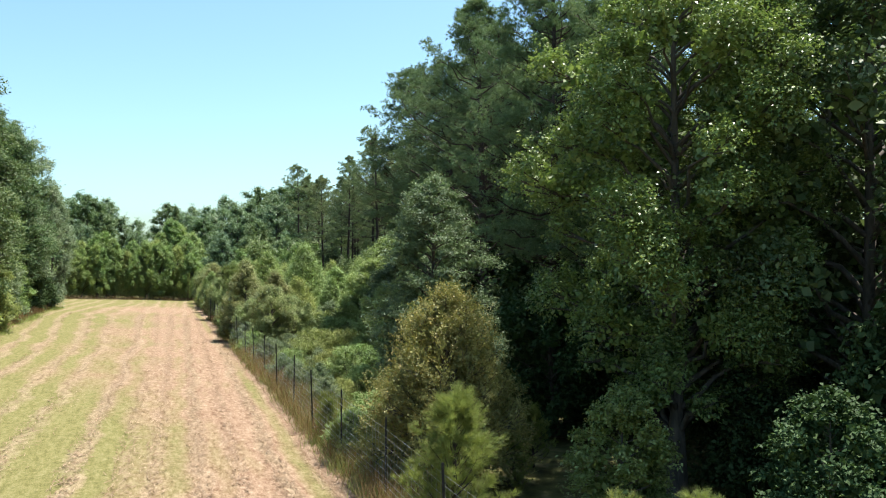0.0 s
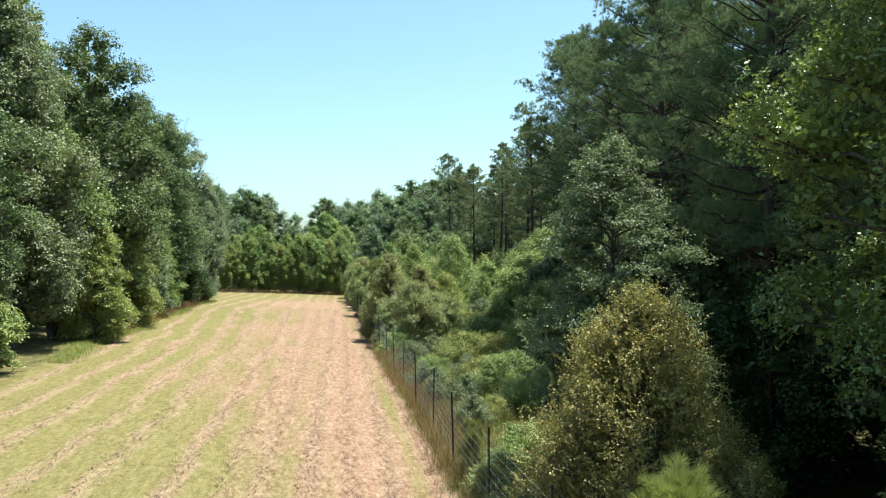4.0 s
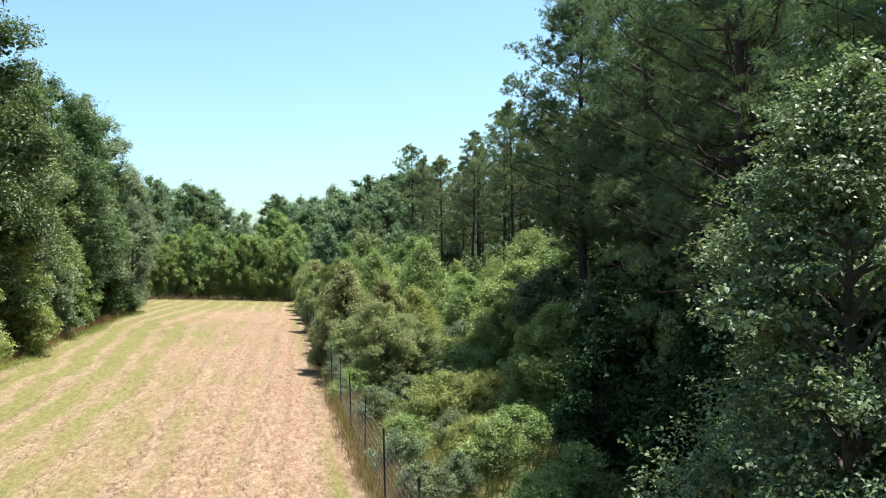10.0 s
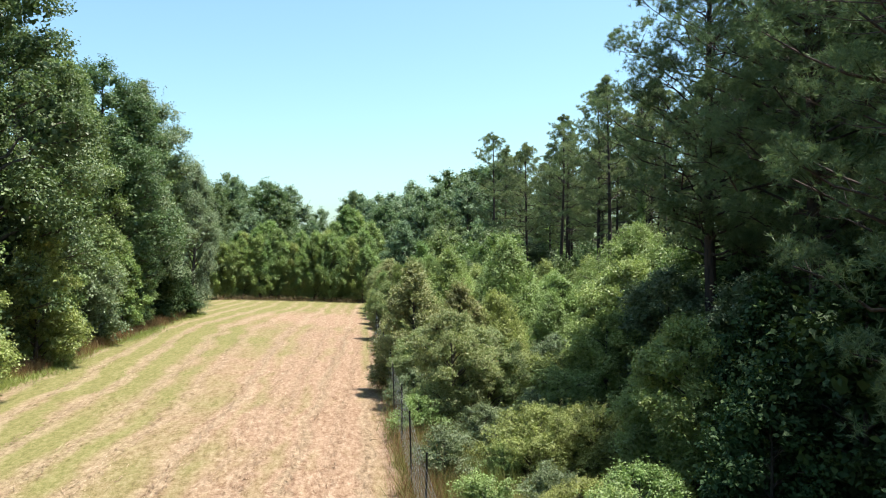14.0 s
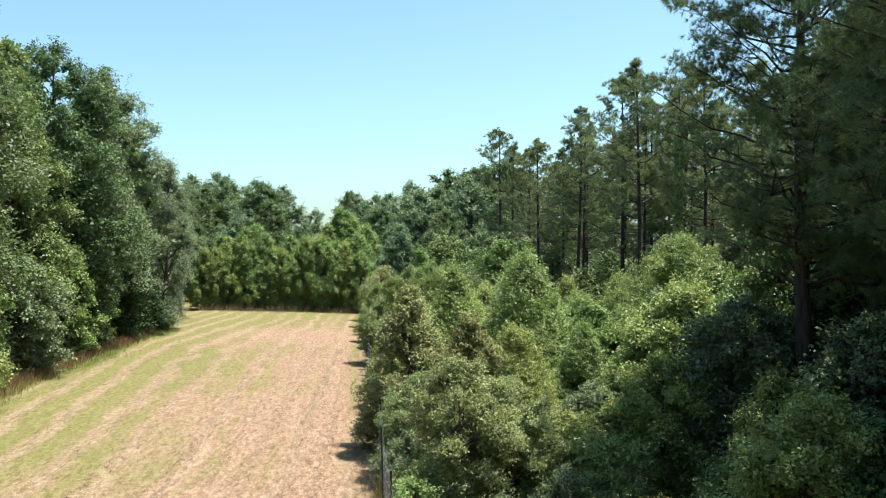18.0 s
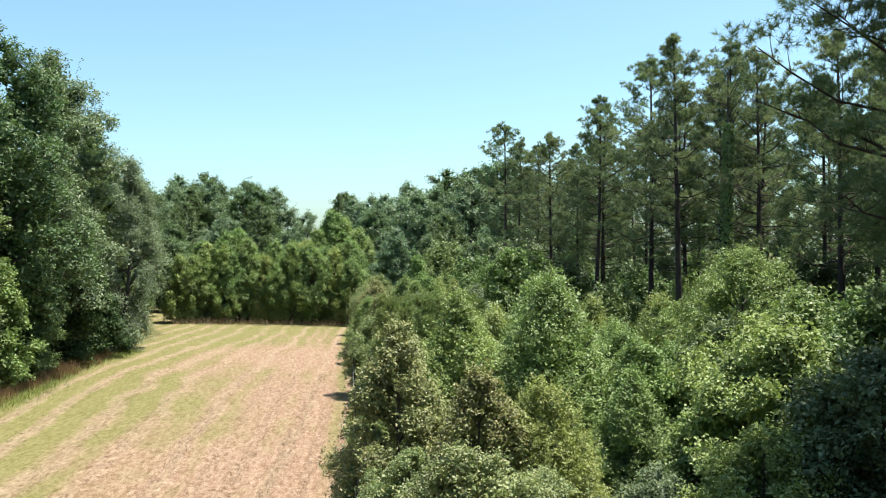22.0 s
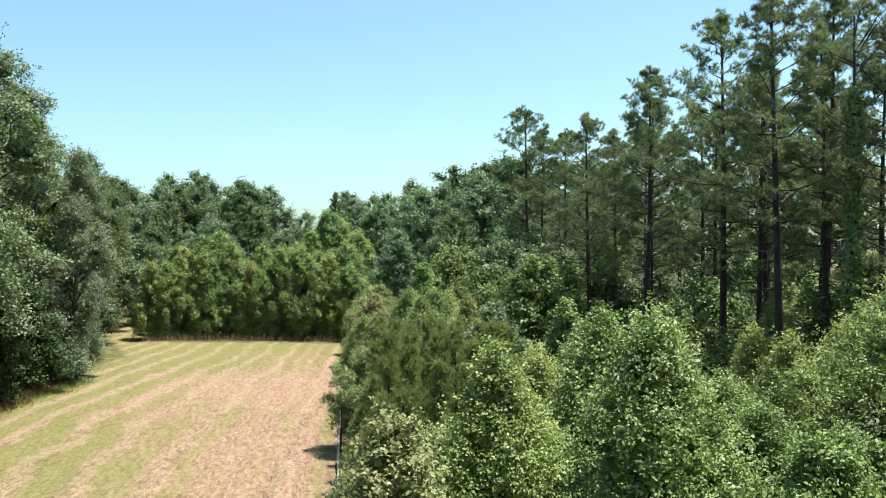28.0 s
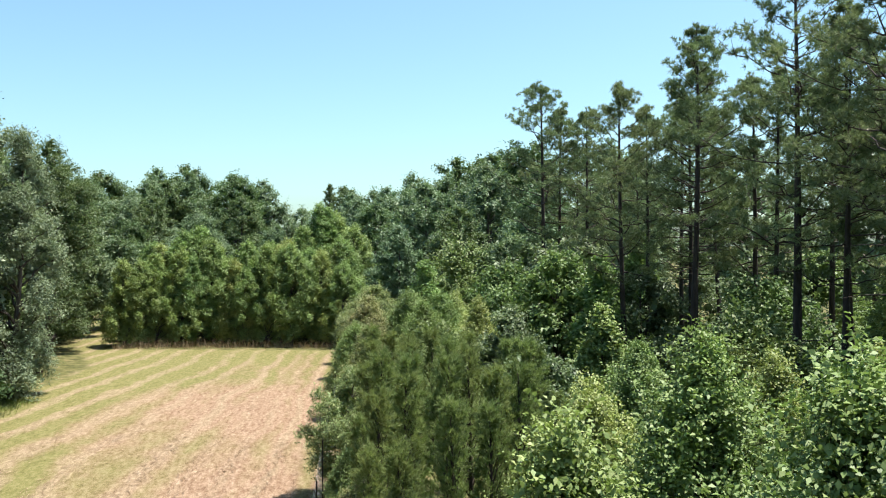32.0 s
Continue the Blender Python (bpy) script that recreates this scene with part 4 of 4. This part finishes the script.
def snag(x, y, high, seed):
    """A dead trunk with bare upper branches, wrapped in climbing vine."""
    rng = np.random.default_rng(seed)
    root = tagged(new("dead_tree"), "dead bare-topped trunk wrapped in green vine", "tree")
    wood = Tubes()
    st = np.linspace(0, 1, 9)
    wood.add(np.stack([0.3 * np.sin(st * 2), 0.2 * np.sin(st * 3), st * high], 1), 0.2 * (1 - 0.85 * st), 8)
    for i in range(26):
        h = high * rng.uniform(0.55, 0.98)
        az, ln = rng.uniform(0, 6.28), rng.uniform(0.5, 1.9)
        d = np.array([math.cos(az), math.sin(az), rng.uniform(0.3, 1.2)])
        o = np.array([0.3 * math.sin(h / high * 2), 0.2 * math.sin(h / high * 3), h])
        wood.add([o, o + d * ln * 0.5 + rng.normal(size=3) * 0.06, o + d * ln], [0.035, 0.02, 0.006], 4)
    part("trunk", wood.mesh("trunk", BARK), root)
    k = 7000
    h = high * rng.uniform(0.05, 0.86, k)
    az = rng.uniform(0, 6.28, k)
    r = (0.2 + 0.18 * np.abs(np.sin(h * 1.3)) * (1 - h / high)) * rng.uniform(0.5, 1.3, k)
    c = np.stack([0.3 * np.sin(h / high * 2) + np.cos(az) * r, 0.2 * np.sin(h / high * 3) + np.sin(az) * r, h], 1)
    n = np.stack([np.cos(az), np.sin(az), 0.6 + 0 * az], 1) + rng.normal(size=(k, 3)) * 0.4
    v, f = leaf_faces(c, n, 0.13, 0.8, rng, 0.5)
    part("vine", raw_mesh("vine", v, f, LEAF_HEDGE), root, "green climbing vine leaves")
    root.matrix_basis = spot(x, y)


snag(21.6, 69.4, 17.0, 85)


# ---- fence ----
def fence():
    root = tagged(new("fence"), "tall woven-wire fence on dark steel posts", "fence")
    prof = [(-0.03, -0.01), (0.03, -0.01), (0.03, 0.0), (0.006, 0.0), (0.006, 0.035), (-0.006, 0.035), (-0.006, 0.0), (-0.03, 0.0)]
    bm = bmesh.new()
    lo = [bm.verts.new((x, y, -0.3)) for x, y in prof]
    hi = [bm.verts.new((x, y, 2.3)) for x, y in prof]
    for i in range(8):
        bm.faces.new((lo[i], lo[(i + 1) % 8], hi[(i + 1) % 8], hi[i]))
    bm.faces.new(hi)
    post = bpy.data.meshes.new("post")
    bm.to_mesh(post)
    post.materials.append(POST)
    rng = random.Random(4)
    ys = [0.4 + 4.85 * i for i in range(24)]
    line = []
    for y in ys:
        x = 4.85 - 0.005 * (y - 15) + rng.uniform(-0.05, 0.05)
        line.append((x, y))
        ob = part("post", post, root)
        ob.matrix_basis = Matrix.Translation((x, y, gz(x))) @ pose(0, 0, 0, rng.uniform(-2, 2), rng.uniform(-2, 2), 90)
    pole = Tubes()
    pole.add([(4.86, 54.7, gz(4.8) - 0.3), (4.82, 54.8, gz(4.8) + 0.9), (4.74, 54.9, gz(4.8) + 2.0)], [0.035, 0.034, 0.033], 8)
    part("pole", pole.mesh("pole", PALE), root, "pale galvanised leaning pole")
    heights = [0.05, 0.2, 0.35, 0.5, 0.66, 0.82, 1.0, 1.2, 1.4, 1.62, 1.84, 2.06]
    for h in heights:
        pts = [(x - 0.03, y, gz(x) + h + rng.uniform(-0.01, 0.01)) for x, y in line]
        wire = Tubes()
        wire.add(pts, [0.003] * len(pts), 4)
        part("line_wire", wire.mesh("line_wire", WIRE), root)
    stays = Tubes()
    y = ys[0]
    while y < 60:
        x = float(np.interp(y, [p[1] for p in line], [p[0] for p in line])) - 0.03
        stays.add([(x, y, gz(x) + 0.05), (x + rng.uniform(-0.02, 0.02), y, gz(x) + 1.0), (x, y, gz(x) + 2.06)], [0.002] * 3, 3)
        y += 0.3
    part("wire_mesh", stays.mesh("wire_mesh", WIRE), root)


fence()


def field_rail():
    root = tagged(new("field_rail"), "old grey pipe rail between posts under the trees", "rail")
    bar = Tubes()
    bar.add([(-16.4, 0, 1.12), (-15, 0.05, 1.10), (-13.2, 0, 1.13)], [0.035] * 3, 8)
    part("rail", bar.mesh("rail", WIRE), root)
    for x in (-16.3, -13.3):
        p = Tubes()
        p.add([(x, 0, -0.3), (x, 0, 0.6), (x, 0, 1.2)], [0.06, 0.055, 0.05], 8)
        part("post", p.mesh("post", WOOD), root)
    root.matrix_basis = Matrix.Translation((0, 76.5, gz(-15)))


field_rail()


# ---- cut straw and tall grass ----
def blades(name, n, where, tall_range, thick, flat, mat, label, seed):
    """Thin blades of grass or straw: where(rng, n) gives x, y; flat 1 lies down, 0 stands."""
    rng = np.random.default_rng(seed)
    x, y = where(rng, n)
    k = len(x)
    z = -0.9 * np.tanh(x / 16) + 0.05 * np.sin(x * 0.9 + 1.3 * np.sin(y * 0.21)) * np.cos(y * 0.33)
    ln = rng.uniform(*tall_range, (k, 1))
    az = rng.normal(size=k) * 0.45 + np.pi / 2 + np.pi * rng.integers(0, 2, k) if flat > 0.5 else rng.uniform(0, 2 * np.pi, k)
    up = (1 - flat) + rng.uniform(0, 0.25, k)
    d = unit(np.stack([np.cos(az) * (0.25 + flat), np.sin(az) * (0.25 + flat), up], 1))
    b = unit(np.cross(d, np.array([0.2, 0.1, 1.0]) + rng.normal(size=(k, 3)) * 0.3)) * thick * 0.5
    o = np.stack([x, y, z + 0.012 + flat * rng.uniform(0, 0.07, k)], 1)
    v = np.stack([o - b, o + b, o + d * ln + b * 0.3 - np.array([0, 0, 0.12]) * ln * flat * 0.3], 1).reshape(-1, 3)
    me = raw_mesh(name, v, np.arange(3 * k).reshape(-1, 3), mat)
    return tagged(new(name, me), label, "grass", kind="stuff")


def windrow_places(rng, n):
    y = 3 + 85 * rng.uniform(0, 1, n) ** 1.5
    x = rng.uniform(-12, 4.2, n)
    swell = 2.9 * np.exp(-(((y - 84) / 24) ** 2)) * np.clip((2 - x) / 11, 0, 1)
    u = x + swell - 0.024 * y
    left = np.clip((2 - x) / 11, 0, 1)
    keep = rng.uniform(0, 1, n) < (0.25 + 0.5 * np.sin(u * 5.6) + 0.15 * np.sin(u * 3.3)) * (1 - left) + (0.55 * np.sin(u * 3.5) - 0.05) * left
    return x[keep], y[keep]


def tufts(x0, x1, y0, y1, per, spread):
    def where(rng, n):
        c = max(1, n // per)
        cx, cy = rng.uniform(x0, x1, c), rng.uniform(y0, y1, c)
        i = rng.integers(0, c, n)
        return cx[i] + rng.normal(size=n) * spread, cy[i] + rng.normal(size=n) * spread
    return where


def hedge_foot(rng, n):
    x = rng.uniform(-13.5, 5, n)
    return x, 117.6 + 0.28 * (x + 13) + rng.normal(size=n) * 0.5


def left_foot(rng, n):
    y = rng.uniform(40, 96, n)
    return -12.4 + np.sin(y * 0.35) * 0.5 + rng.normal(size=n) * 0.45, y


blades("cut_straw", 130000, windrow_places, (0.14, 0.42), 0.024, 1.0, STRAW, "pale cut straw lying in rows on the field", 91)
blades("tall_grass", 30000, tufts(4.6, 6.8, 0, 60, 34, 0.26), (0.35, 1.0), 0.016, 0.28, GRASS, "tall weedy grass along the fence", 92)
blades("dry_grass", 14000, tufts(4.7, 6.0, 4, 118, 24, 0.2), (0.4, 1.1), 0.02, 0.1, SEDGE, "brown dry grass along the fence", 93)
blades("dry_grass", 9000, tufts(4.55, 5.6, -2, 48, 36, 0.2), (0.4, 1.1), 0.016, 0.32, SEDGE, "tan dry grass grown through the fence", 97)
blades("tall_grass", 12000, tufts(6.0, 12.0, 20, 48, 24, 0.25), (0.3, 0.9), 0.022, 0.1, GRASS, "weedy grass between the shrubs", 94)
blades("dry_grass", 1600, hedge_foot, (0.3, 1.0), 0.022, 0.12, STRAW, "brown dry grass at the foot of the hedge", 95)
blades("tall_grass", 20000, left_foot, (0.12, 0.36), 0.02, 0.35, LUSH, "uncut grass at the foot of the trees", 96)
blades("dry_grass", 9000, tufts(-13.4, -12.2, 56, 92, 24, 0.25), (0.3, 0.9), 0.02, 0.1, SEDGE, "brown dry grass at the foot of the trees", 98)
